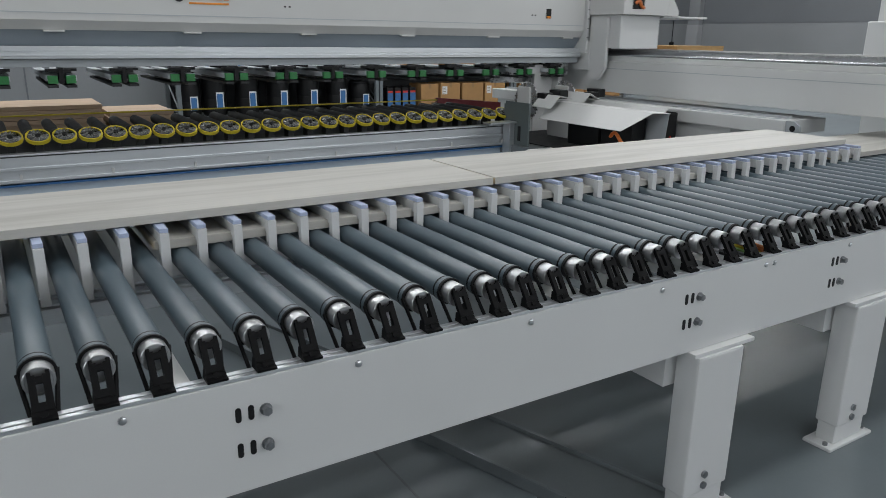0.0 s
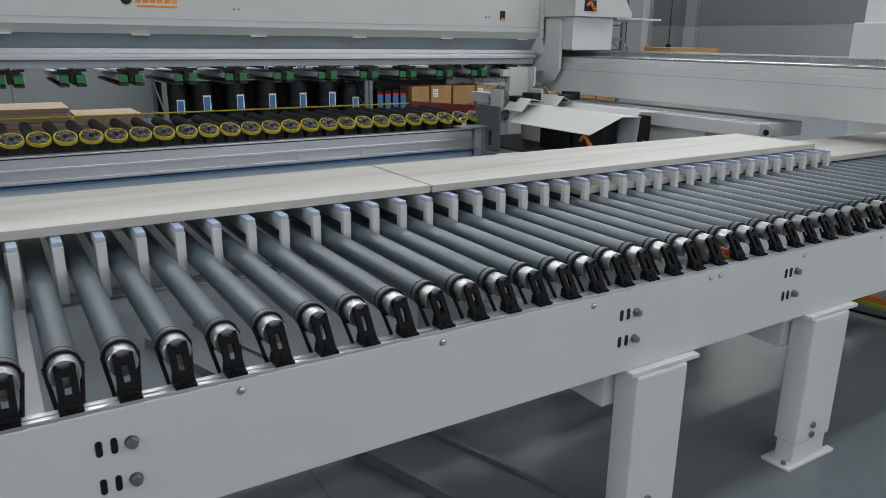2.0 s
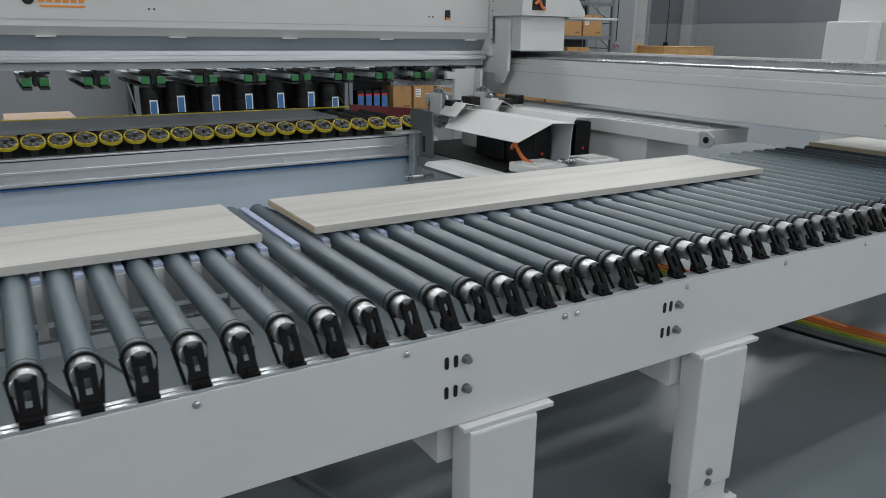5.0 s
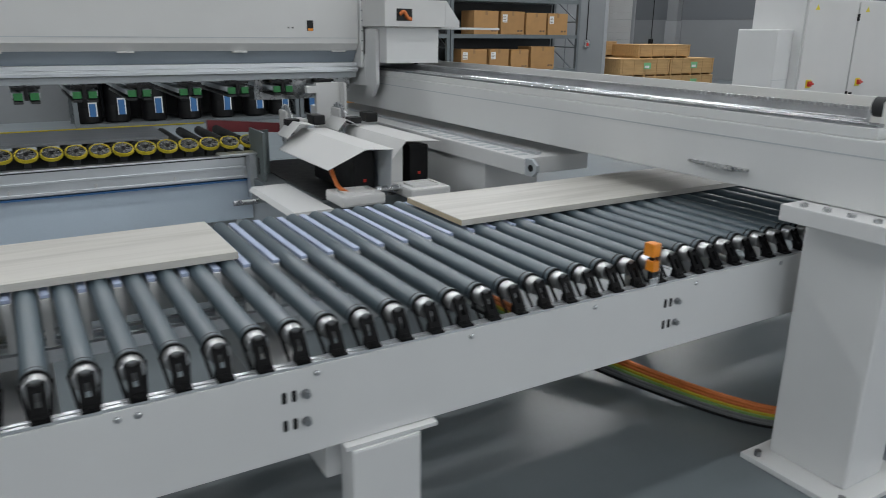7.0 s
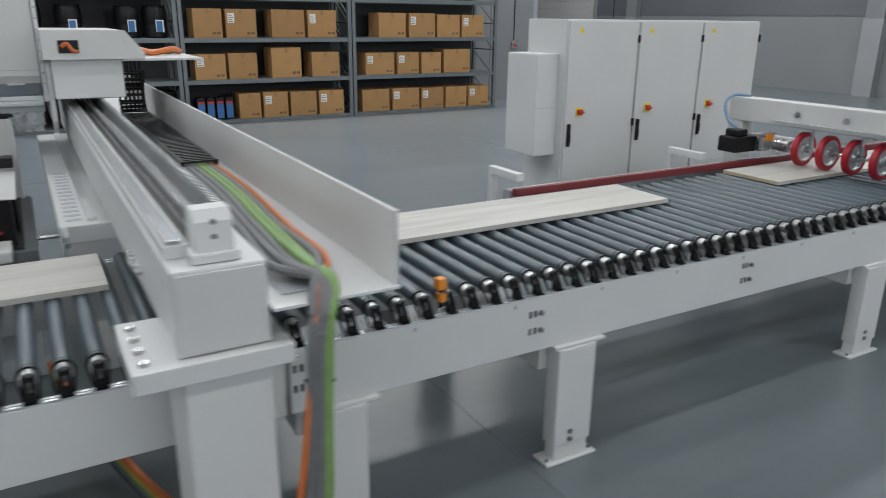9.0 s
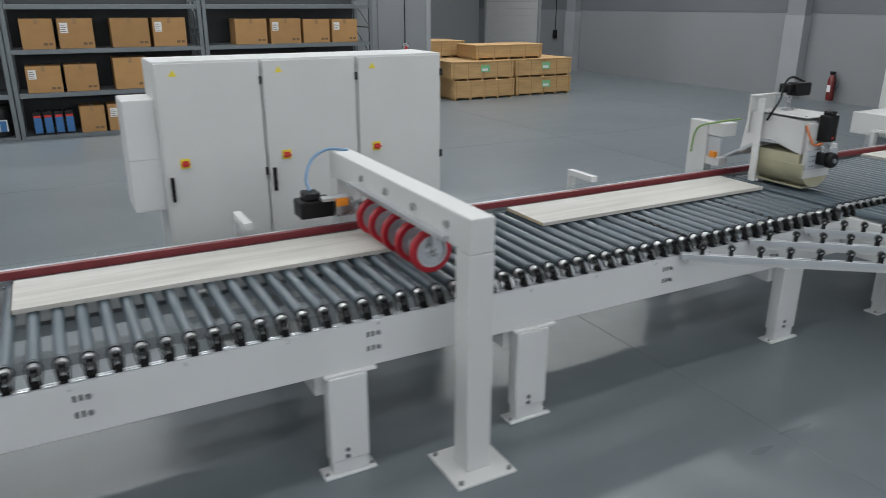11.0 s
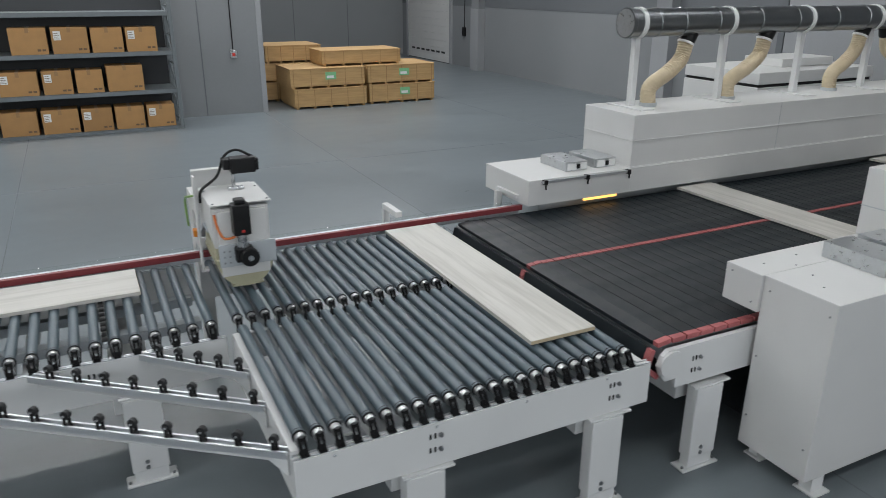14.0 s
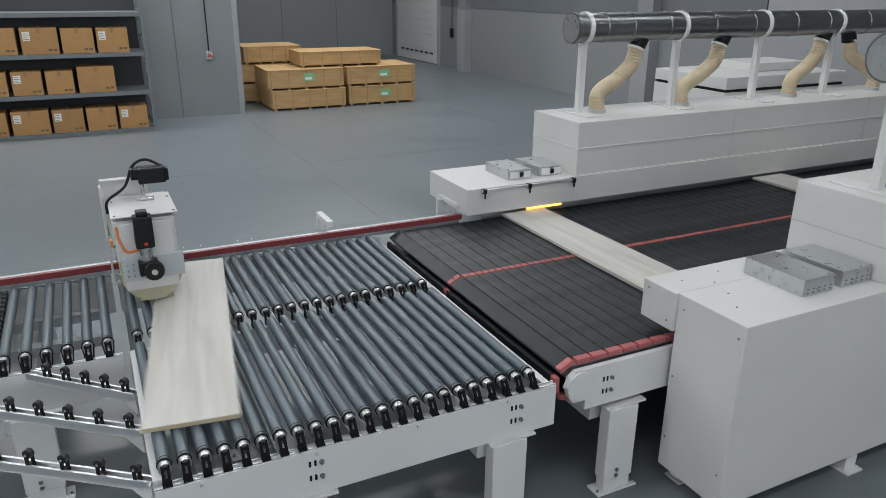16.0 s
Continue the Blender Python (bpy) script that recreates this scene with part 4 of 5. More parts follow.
for k in range(14):
    a0, a1 = 2 * math.pi * k / 14, 2 * math.pi * (k + 1) / 14
    lift = rng.uniform(-0.0035, 0.0055)
    q = [fan.verts.new((0.012 * math.cos(a0), 0.012 * math.sin(a0), 0.0105)), fan.verts.new((0.049 * math.cos(a0), 0.049 * math.sin(a0), 0.0085 + lift)),
         fan.verts.new((0.049 * math.cos(a1), 0.049 * math.sin(a1), 0.0085 - lift)), fan.verts.new((0.012 * math.cos(a1), 0.012 * math.sin(a1), 0.0105))]
    fan.faces.new(q)
disc_m = mesh_of("disc", fan, DISC)
nut_m = mesh_of("hub", cyl((0, 0, 0.008), (0, 0, 0.014), 0.0125, 10), BLACK)
ring = bmesh.new()
for k in range(28):
    a0, a1 = 2 * math.pi * k / 28, 2 * math.pi * (k + 1) / 28
    q = [[ring.verts.new((r * math.cos(a), r * math.sin(a), z)) for r, z in ((0.050, -0.009), (0.0568, -0.009), (0.0568, 0.010), (0.050, 0.010))] for a in (a0, a1)]
    for i in range(4):
        ring.faces.new((q[0][i], q[0][(i + 1) % 4], q[1][(i + 1) % 4], q[1][i]))
bmesh.ops.remove_doubles(ring, verts=ring.verts, dist=1e-5)
bmesh.ops.recalc_face_normals(ring, faces=ring.faces)
ring_m = mesh_of("tyre", ring, YELLOW)
blk_m = mesh_of("roller", lathe([(0, 0.03), (0.56, 0.03)], 14), BLACKR, True)
hub_m = mesh_of("stand", boxes((-0.018, 0.018, -0.03, 0.04, -0.095, -0.02)), BLACK)
for k in range(-40, 18):
    x = -0.60 + 0.1205 * k
    if x < 1.47:
        d = part("disc", disc_m, None, tb, "steel disc with a yellow tyre", pose(x, 2.90, 0.932, 28, 0, 0))
        part("tyre", ring_m, None, d)
        part("hub", nut_m, None, d)
        part("stand", hub_m, None, tb, loc=(x, 2.93, 0.932))
        part("roller", blk_m, None, tb, loc=(x - 0.03, 3.02, 0.925))
sheet = thing("grey_sheet", "dark grey sheet riding over the sorting rollers", "panel", (0, 0, 0))
part("sheet_body", box(-4.2, 0, 3.03, 3.56, 0, 0.016, 0.002), GREYSHEET, sheet)

# board stacks behind
for x0, x1, n in ((-1.66, -0.86, 22), (-0.82, -0.33, 20)):
    s = thing("board_stack", "stack of brown chipboard sheets on a pallet", "board stack", (0, 5.05, 0), "board stacks")
    part("pallet", boxes((x0, x1, 0, 0.6, 0.08, 0.12), *[(x0 + f * (x1 - x0 - 0.1), x0 + f * (x1 - x0 - 0.1) + 0.1, 0, 0.6, 0.0, 0.08) for f in (0, 0.5, 1)]), CRATE, s)
    for k in range(n):
        j = 0.007 * ((k * 7) % 5 - 2)
        part("sheet", box(x0 + j, x1 + j, 0.0 + j, 0.6 + j, 0.12 + k * 0.0355, 0.12 + k * 0.0355 + 0.032, 0.002), STACKB, s)
fc = thing("floor_channel", "grey steel channel lying on the floor", "floor channel", pose(-0.29, 0.74, 0, 0, 0, 18))
part("plate", box(-0.12, 0.12, -0.75, 1.6, 0.0, 0.03, 0.004), RACK, fc)
part("lip", boxes((-0.135, -0.121, -0.75, 1.6, 0.0, 0.045), (0.121, 0.135, -0.75, 1.6, 0.0, 0.045)), RACK, fc)

# ---- saw trolley beyond the conveyor ----
st = thing("saw_trolley", "twin saw trolley with folded white covers and black motors", "saw unit", (0, 0, 0))
part("bed", box(1.42, 2.30, 1.95, 3.3, 0.66, 0.728), RACK, st)
# shade below the saw covers, put in as a black sheet
part("bed_cover", box(1.56, 2.24, 2.0, 3.25, 0.7285, 0.736), BLACKR, st, "black sheet standing in for the shade on the bed")
for px in (1.45, 2.15):
    part("side_frame", box(px, px + 0.10, 2.0, 3.2, 0.1205, 0.6595), GREYCOAT, st)
part("base", box(1.40, 2.30, 2.0, 3.2, 0.0, 0.12), GREYCOAT, st)
part("front_plate", prism([(1.30, 0.72), (1.32, 0.742), (1.52, 0.742), (1.54, 0.73)], 1.75, 2.45, "Y"), WHITE, st, "white sloping sheet")
part("dark_plate", boxes((1.44, 1.455, 2.60, 2.86, 0.73, 1.02), (1.44, 1.56, 2.861, 2.875, 0.73, 1.0)), mat("dark_green_grey_coat", (0.10, 0.12, 0.12), 0.4, var=0.06), st, "dark grey-green bracket plate")
part("plate_slot", box(1.437, 1.4395, 2.68, 2.71, 0.76, 0.86, 0), BLACK, st)


def sheet_fold(line, y0, y1, t=0.004, dips=()):
    """A folded sheet: an open line in x and z with a thickness, run along y; dips pull the low edges in."""
    bm = prism(line + [(x, z - t) for x, z in line[::-1]], y0, y1)
    for v in bm.verts:
        for lim, near, far in dips:
            if v.co.x < lim:
                v.co.y = near if v.co.y < (y0 + y1) / 2 else far
    return bm


for ux in (1.50, 1.86):
    first = ux < 1.6
    mx, my = (ux + 0.05, -0.07) if first else (ux + 0.06, 0.0)
    u = part("saw_motor", boxes((mx + 0.07, mx + 0.19, 2.03 + my, 2.30 + my, 0.75, 0.985), (mx + 0.07, mx + 0.21, 2.32 + my, 2.62 + my, 0.75, 0.97), bevel=0.012), BLACK, st, "black saw motor", loc=(0.10, -0.03, 0))
    part("motor_lamp", box(mx + 0.12, mx + 0.135, 2.024 + my, 2.0295 + my, 0.82, 0.835, 0), RED, u)
    if first:
        part("cover", sheet_fold([(1.44, 0.918), (1.615, 1.022), (1.77, 1.014)], 1.80, 2.72, dips=((1.55, 1.88, 2.64),)), WHITE2, u, "folded white cover sheet")
        part("cover_wing", sheet_fold([(1.47, 0.99), (1.55, 1.07), (1.65, 1.052)], 2.56, 2.76), WHITE2, u, "upturned white wing")
        part("side_sheet", prism([(1.83, 0.81), (1.81, 1.009), (2.42, 1.009), (2.38, 0.745), (1.97, 0.745)], 1.766, 1.770, "X"), GREYCOAT, u)
    else:
        part("cover", sheet_fold([(1.842, 0.90), (1.93, 1.024), (2.14, 1.012)], 1.96, 2.74, dips=((1.9, 1.99, 2.66),)), WHITE2, u, "folded white cover sheet")
        part("cover_wing", sheet_fold([(1.80, 1.01), (1.86, 1.075), (1.95, 1.03)], 2.60, 2.84), WHITE2, u, "upturned white wing")
        part("side_sheet", prism([(2.0, 0.745), (1.99, 0.90), (2.66, 0.90), (2.62, 0.745)], 1.838, 1.842, "X"), WHITE2, u, "white side sheet")
        part("front_sheet", prism([(1.843, 0.75), (1.843, 0.90), (1.925, 0.995), (1.925, 0.75)], 1.995, 1.999), WHITE2, u, "white front sheet")
    part("blade", lathe([(-0.004, 0.13), (0.004, 0.13)], 40, "X"), STEEL, u, "toothed steel blade", loc=(ux + 0.12, 3.01, 1.0))
    bm = bmesh.new()
    for k in range(30):
        a = 2 * math.pi * k / 30
        c = Matrix.Translation((ux + 0.12, 3.01 + 0.133 * math.cos(a), 1.0 + 0.133 * math.sin(a))) @ Matrix.Rotation(a, 4, "X")
        bmesh.ops.create_cube(bm, size=1.0, matrix=c @ Matrix.Diagonal((0.008, 0.012, 0.010, 1)))
    part("blade_teeth", bm, STEEL, u)
    part("drive_head", boxes((ux + 0.12, ux + 0.2, 2.83, 2.95, 0.96, 1.06), (ux + 0.1, ux + 0.14, 2.96, 3.1, 0.95, 1.1), bevel=0.01), WHITE2, u)
    part("head_motor", boxes((ux + 0.20, ux + 0.28, 2.74, 2.86, 1.03, 1.09), bevel=0.01), BLACK, u)
# trough between the two saws, with a low white front
part("trough", boxes((1.776, 1.783, 2.05, 2.95, 0.76, 0.99), (1.822, 1.829, 2.05, 2.95, 0.76, 0.97), (1.784, 1.821, 2.05, 2.95, 0.75, 0.76), (1.784, 1.821, 2.9, 2.95, 0.761, 1.03), bevel=0.002), WHITE2, st, "white sheet trough", loc=(0.10, -0.03, 0))
part("trough_front", boxes((1.775, 1.837, 1.99, 1.996, 0.745, 0.88), bevel=0.002), WHITE2, st, "low white front sheet", loc=(0.10, -0.03, 0))
part("back_post", boxes((2.06, 2.24, 3.32, 3.36, 0.0, 1.24), (1.99, 2.06, 3.315, 3.355, 1.17, 1.22), (2.241, 2.26, 3.25, 3.36, 0.0, 1.24), bevel=0.004), WHITE2, st, "upright white post")
for bx, w in ((1.56, 0.24), (1.95, 0.24)):
    part("guide_shoe", boxes((bx, bx + w, 1.72, 1.95, 0.743, 0.80), (bx + 0.03, bx + w - 0.05, 1.76, 1.88, 0.80, 0.806), bevel=0.012), WHITE2, st, "white guide shoe")
part("coupling", cyl((1.80, 1.84, 0.79), (1.95, 1.84, 0.79), 0.02, 14), STEEL, st)
part("motor_cable", tube([(1.53, 2.05, 0.86), (1.50, 1.98, 0.89), (1.505, 1.90, 0.82), (1.56, 1.80, 0.78)], 0.011), ORANGEC, st, "orange motor cable", loc=(0.10, -0.03, 0), smooth=True)
part("hydraulic_rod", cyl((1.25, 2.6, 0.62), (2.5, 2.6, 0.62), 0.016, 12), STEEL, st)
for cx, cy in ((1.62, 2.66), (2.0, 2.6)):
    part("black_clip", box(cx, cx + 0.075, cy, cy + 0.08, 1.04, 1.078), BLACK, st)

# ---- barrels, bottles and cardboard boxes on racks ----
RY0, RY1 = 11.48, 12.42
LEV = (0.06, 0.79, 1.52, 2.25)
RX = (1.10, 4.88, 8.13, 11.55)
for a, b in zip(RX, RX[1:]):
    r = thing("storage_rack", "grey steel pallet rack bay with four shelf levels", "rack", (0, 0, 0), "storage racks")
    for x in (a + 0.045, b - 0.045):
        for y in (RY0 + 0.04, RY1 - 0.04):
            p = part("upright", box(x - 0.035, x + 0.035, y - 0.035, y + 0.035, 0.0, 3.0, 0.004), RACK, r)
            part("foot", box(x - 0.044, x + 0.044, y - 0.07, y + 0.07, 0.0, 0.012), RACK, p)
        for k in range(5):
            z = 0.15 + 0.55 * k
            for dz in (0.0, 0.5):
                part("brace", cyl((x, RY0 + 0.06, z), (x, RY1 - 0.06, z + dz), 0.014, 6), RACK, r)
    for z in LEV:
        part("shelf_beam", box(a + 0.081, b - 0.081, RY0 + 0.01, RY0 + 0.05, z - 0.08, z - 0.001), RACK, r)
        part("shelf_beam", box(a + 0.081, b - 0.081, RY1 - 0.05, RY1 - 0.01, z - 0.08, z - 0.001), RACK, r)
        part("shelf_panel", box(a + 0.085, b - 0.085, RY0 + 0.051, RY1 - 0.051, z - 0.02, z - 0.001), RACK, r)
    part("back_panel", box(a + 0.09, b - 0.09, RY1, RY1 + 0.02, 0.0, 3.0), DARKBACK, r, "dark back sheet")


def carton(x0, x1, z, h, y=RY0 + 0.06, d=0.5, lab=True, tape=False):
    w = x1 - x0
    c = thing("cardboard_box", "closed brown cardboard box" + (" with a white label" if lab else " with plain sides"), "box", (x0 + w / 2, y, z), "boxes on the racks")
    part("carton", box(-w / 2 + 0.012, w / 2 - 0.012, 0, d, 0, h, 0.006), CARD, c)
    part("tape", boxes((-0.03, 0.03, 0.004, d - 0.004, h + 0.0005, h + 0.002), (-0.03, 0.03, -0.0015, -0.0005, h - 0.09, h), bevel=0), CARDTAPE, c)
    if lab:
        l = part("label", box(-w / 2 + 0.05, -w / 2 + 0.17, -0.002, -0.0005, h * 0.52, h * 0.86, 0), PAPER, c, "white paper label")
        part("print", boxes(*[(-w / 2 + 0.06, -w / 2 + 0.15 - 0.02 * (k % 2), -0.0035, -0.0022, h * (0.56 + 0.07 * k), h * (0.58 + 0.07 * k)) for k in range(4)], bevel=0), INK, l)
    part("stamp", boxes((w / 2 - 0.19, w / 2 - 0.13, -0.0016, -0.0005, h * 0.12, h * 0.2), (w / 2 - 0.11, w / 2 - 0.05, -0.0016, -0.0005, h * 0.12, h * 0.2), bevel=0), INK, c)
    return c


for x0, x1, h, lab in ((5.13, 5.66, 0.5, False), (5.70, 6.28, 0.5, True), (6.54, 7.20, 0.5, False), (7.24, 7.84, 0.5, True), (8.72, 9.35, 0.47, False), (9.40, 10.03, 0.47, True), (10.06, 10.63, 0.45, False), (10.66, 11.23, 0.45, True)):
    carton(x0, x1, LEV[2], h, lab=lab)
for x0, x1, h, lab in ((5.10, 5.67, 0.45, True), (5.70, 6.25, 0.46, False), (6.50, 7.10, 0.55, False), (7.29, 7.88, 0.46, False), (8.42, 9.08, 0.43, True), (9.13, 9.65, 0.43, True), (9.69, 10.18, 0.42, False), (10.23, 10.90, 0.48, False)):
    carton(x0, x1, LEV[1], h, lab=lab)
for x0, x1, h, lab in ((5.84, 6.27, 0.46, False), (6.30, 6.80, 0.47, True), (6.83, 7.38, 0.46, False), (7.41, 7.95, 0.46, True), (8.33, 8.96, 0.44, False), (9.01, 9.66, 0.44, True), (9.69, 10.25, 0.43, True), (10.28, 10.83, 0.43, False), (10.86, 11.40, 0.43, True)):
    carton(x0, x1, LEV[0], h, lab=lab)
for k in range(4):
    b = thing("canister", "black canister with a blue and red label", "canister", (5.17 + 0.17 * k, RY0 + 0.1, LEV[0]), "canisters")
    part("body", box(-0.07, 0.07, 0, 0.25, 0, 0.40, 0.015), BLACK, b)
    part("label", box(-0.06, 0.06, -0.002, -0.0005, 0.03, 0.34, 0), BLUE, b, "blue label")
    part("band", box(-0.06, 0.06, -0.003, -0.0022, 0.30, 0.34, 0), RED, b)
    part("cap", cyl((0, 0.12, 0.40), (0, 0.12, 0.43), 0.03, 12), BLACK, b)
for x, z, f in ((1.36, 0, 1.15), (1.80, 0, 1.35), (2.38, 0, 1.35), (2.96, 0, 1.35), (3.54, 0, 1.35), (4.12, 0, 1.35), (4.60, 0, 1.0), (1.6, 1, 1.0), (2.2, 1, 1.0), (2.9, 1, 1.0), (3.5, 1, 1.0), (2.6, 2, 1.0), (3.2, 2, 1.0), (4.1, 2, 1.0), (4.55, 2, 1.0)):
    b = thing("barrel", "black plastic barrel with a blue and white label", "barrel", (x, RY0 + 0.32, LEV[z]), "black barrels")
    b.scale = (1, 1, f)
    part("body", lathe([(0, 0.18), (0.02, 0.20), (0.2, 0.205), (0.22, 0.198), (0.24, 0.205), (0.46, 0.205), (0.5, 0.185)], 22, "Z"), BLACK, b, smooth=True)
    part("lid", lathe([(0.5005, 0.19), (0.53, 0.19), (0.54, 0.17)], 22, "Z"), BLACK, b, smooth=True)
    part("label", box(-0.02, 0.11, -0.212, -0.206, 0.10, 0.30, 0), BLUE, b, "blue label with a white frame")
    part("label_frame", boxes((-0.02, 0.11, -0.214, -0.2125, 0.28, 0.30), (-0.02, -0.008, -0.214, -0.2125, 0.10, 0.28), (0.09, 0.11, -0.214, -0.2125, 0.10, 0.28), bevel=0), PAPER, b)


# ---- plywood crates ----
def crate(x0, x1, y0, z0, h, d=1.1, lab=True, long=True):
    w = x1 - x0
    c = thing("crate", "flat plywood crate with battens" + (" and a green label" if lab else ""), "crate", (x0, y0, z0), "plywood crates")
    part("body", box(0, w, 0, d, 0.05, h - 0.02, 0.004), CRATE, c)
    part("lid", box(-0.01, w + 0.01, -0.01, d + 0.01, h - 0.0195, h, 0.003), CRATE, c)
    for k in range(5):
        x = 0.04 + (w - 0.14) * k / 4
        part("runner", box(x, x + 0.06, 0.02, d - 0.02, 0.0, 0.049), CRATE, c)
        part("strap", box(x + 0.02, x + 0.034, -0.0125, -0.0105, 0.05, h - 0.02, 0), CARDTAPE, c)
    for k in range(4):
        z = 0.08 + (h - 0.14) * k / 4
        part("layer", box(0.004, w - 0.004, -0.003, -0.0005, z, z + (h - 0.14) / 4 - 0.012, 0), CRATE, c)
    if lab:
        l = part("label", box(w * 0.46, w * 0.46 + 0.26, -0.016, -0.013, h * 0.42, h * 0.42 + 0.17, 0), LABELGREEN, c, "green and white label")
        part("label_field", box(w * 0.46 + 0.03, w * 0.46 + 0.2, -0.018, -0.0165, h * 0.42 + 0.03, h * 0.42 + 0.09, 0), PAPER, l)
    return c


crate(14.17, 15.93, 12.72, 0.0, 0.46, 1.3, False)
crate(14.10, 15.90, 12.74, 0.46, 0.46, 1.3, True)
crate(16.04, 17.78, 12.80, 0.0, 0.46, 1.3, True)
crate(16.02, 17.78, 12.82, 0.46, 0.46, 1.3, True)
crate(14.95, 16.95, 13.0, 0.92, 0.36, 1.0, False)
crate(13.75, 15.2, 14.2, 0.0, 0.46, 1.2, False)
crate(13.75, 15.2, 14.22, 0.46, 0.46, 1.2, False)
crate(13.90, 15.3, 14.2, 0.92, 0.42, 1.2, False)

# ---- electrical cabinets ----
for k in range(3):
    x0 = 6.05 + 0.742 * k
    c = thing("electrical_cabinet", "white electrical cabinet with a red rotary switch", "cabinet", (x0, 2.37, 0), "electrical cabinets")
    part("body", box(0.002, 0.740, 0, 0.5, 0.0, 1.90, 0.005), WHITE, c)
    d = part("door", box(0.012, 0.730, -0.022, -0.001, 0.06, 1.885, 0.004), WHITE2, c, "white sheet door")
    part("door_handle", boxes((0.035, 0.062, -0.045, -0.022, 0.92, 1.10), (0.04, 0.057, -0.055, -0.0455, 0.95, 1.02), bevel=0.006), BLACK, d)
    part("switch_plate", box(0.115, 0.185, -0.028, -0.0225, 1.155, 1.225), YEL, d, "yellow switch plate")
    part("switch_knob", boxes((0.128, 0.172, -0.05, -0.0285, 1.168, 1.212), (0.12, 0.18, -0.062, -0.0505, 1.182, 1.198), bevel=0.005), RED, d, "red rotary knob")
    part("warning_sign", prism([(0.10, 1.80), (0.16, 1.80), (0.13, 1.845)], -0.0245, -0.0225), YEL, d, "yellow warning triangle")
    for z in (0.35, 1.05, 1.72):
        part("hinge", box(0.724, 0.741, -0.04, -0.0225, z, z + 0.06), BLACK, d)
ac = thing("cabinet_cooler", "white cooling unit on the cabinet side", "cooling unit", (5.84, 2.45, 0.84))
part("housing", box(0, 0.2135, 0, 0.4, 0, 0.80, 0.012), WHITE, ac)
part("seam", box(-0.001, 0.20, -0.0015, -0.0005, 0.38, 0.384, 0), GREYCOAT, ac)

# ---- wheel press gate ----
g = thing("press_gate", "white portal with red press wheels over the conveyor", "press gate", (0, 0, 0))
part("column", box(7.0, 7.138, -0.32, -0.185, 0.012, 1.185, 0.008), WHITE2, g)
part("base_plate", boxes((6.90, 7.24, -0.42, -0.08, 0.0, 0.013)), WHITE2, g)
bm = bmesh.new()
for x, y in ((6.93, -0.39), (7.21, -0.39), (6.93, -0.11), (7.21, -0.11)):
    add_cyl(bm, (x, y, 0.012), (x, y, 0.03), 0.012, 6)
part("anchor_bolt", bm, BOLT, g)
part("crossbeam", box(7.003, 7.135, -0.322, 1.56, 1.186, 1.358, 0.008), WHITE2, g)
part("far_post", box(7.0, 7.13, 1.42, 1.55, 0.0, 1.185), WHITE2, g)
part("axle", cyl((7.065, 0.10, 1.045), (7.065, 1.16, 1.045), 0.014, 14), STEEL, g)
part("carrier_bar", boxes((6.965, 7.0, -0.12, 1.15, 1.20, 1.228)), ALU, g)
for k in range(4):
    yy = 0.98 - 0.36 * k
    part("carrier_knob", cyl((6.985, yy, 1.28), (7.005, yy, 1.28), 0.021, 14), STEEL, g)
    part("hanger", box(7.055, 7.075, yy - 0.10, yy - 0.085, 1.06, 1.185), ALU, g)
tyre_m = mesh_of("tyre", lathe([(-0.021, 0.088), (-0.021, 0.112), (-0.016, 0.118), (0.016, 0.118), (0.021, 0.112), (0.021, 0.088)], 36, "Y", False), REDWHEEL, True)
rim_m = mesh_of("rim", lathe([(-0.019, 0.02), (-0.019, 0.032), (-0.006, 0.040), (-0.006, 0.070), (-0.020, 0.078), (-0.020, 0.0885), (0.020, 0.0885), (0.020, 0.078), (0.006, 0.070), (0.006, 0.040), (0.019, 0.032), (0.019, 0.02)], 28), ALU, True)
for k in range(5):
    w = part("press_wheel", rim_m, None, g, "aluminium wheel with a red tyre", (7.065, 0.94 - 0.185 * k, 1.045))
    part("tyre", tyre_m, None, w, "red tyre")
    part("hub", cyl((0, -0.04, 0.0), (0, 0.04, 0.0), 0.025, 14), STEEL, w)
part("motor", boxes((6.68, 6.90, 1.20, 1.36, 1.0, 1.11), (6.72, 6.82, 1.22, 1.34, 1.11, 1.16), bevel=0.012), BLACK, g, "black gear motor")
part("gear_head", boxes((6.901, 7.03, 1.17, 1.36, 1.0, 1.10), bevel=0.012), STEEL, g)
part("gear_flange", cyl((7.065, 1.04, 1.045), (7.065, 1.20, 1.045), 0.045, 18), STEEL, g)
part("motor_plate", boxes((6.80, 6.99, 1.12, 1.20, 1.121, 1.14)), ALU, g)
part("yellow_tag", box(6.88, 6.96, 1.108, 1.118, 1.085, 1.135), ORANGE, g)
part("air_hose", tube([(7.10, 1.45, 1.36), (6.98, 1.50, 1.37), (6.86, 1.48, 1.32), (6.78, 1.38, 1.22), (6.77, 1.28, 1.16)], 0.010), BLUECABLE, g, "blue air hose", smooth=True)

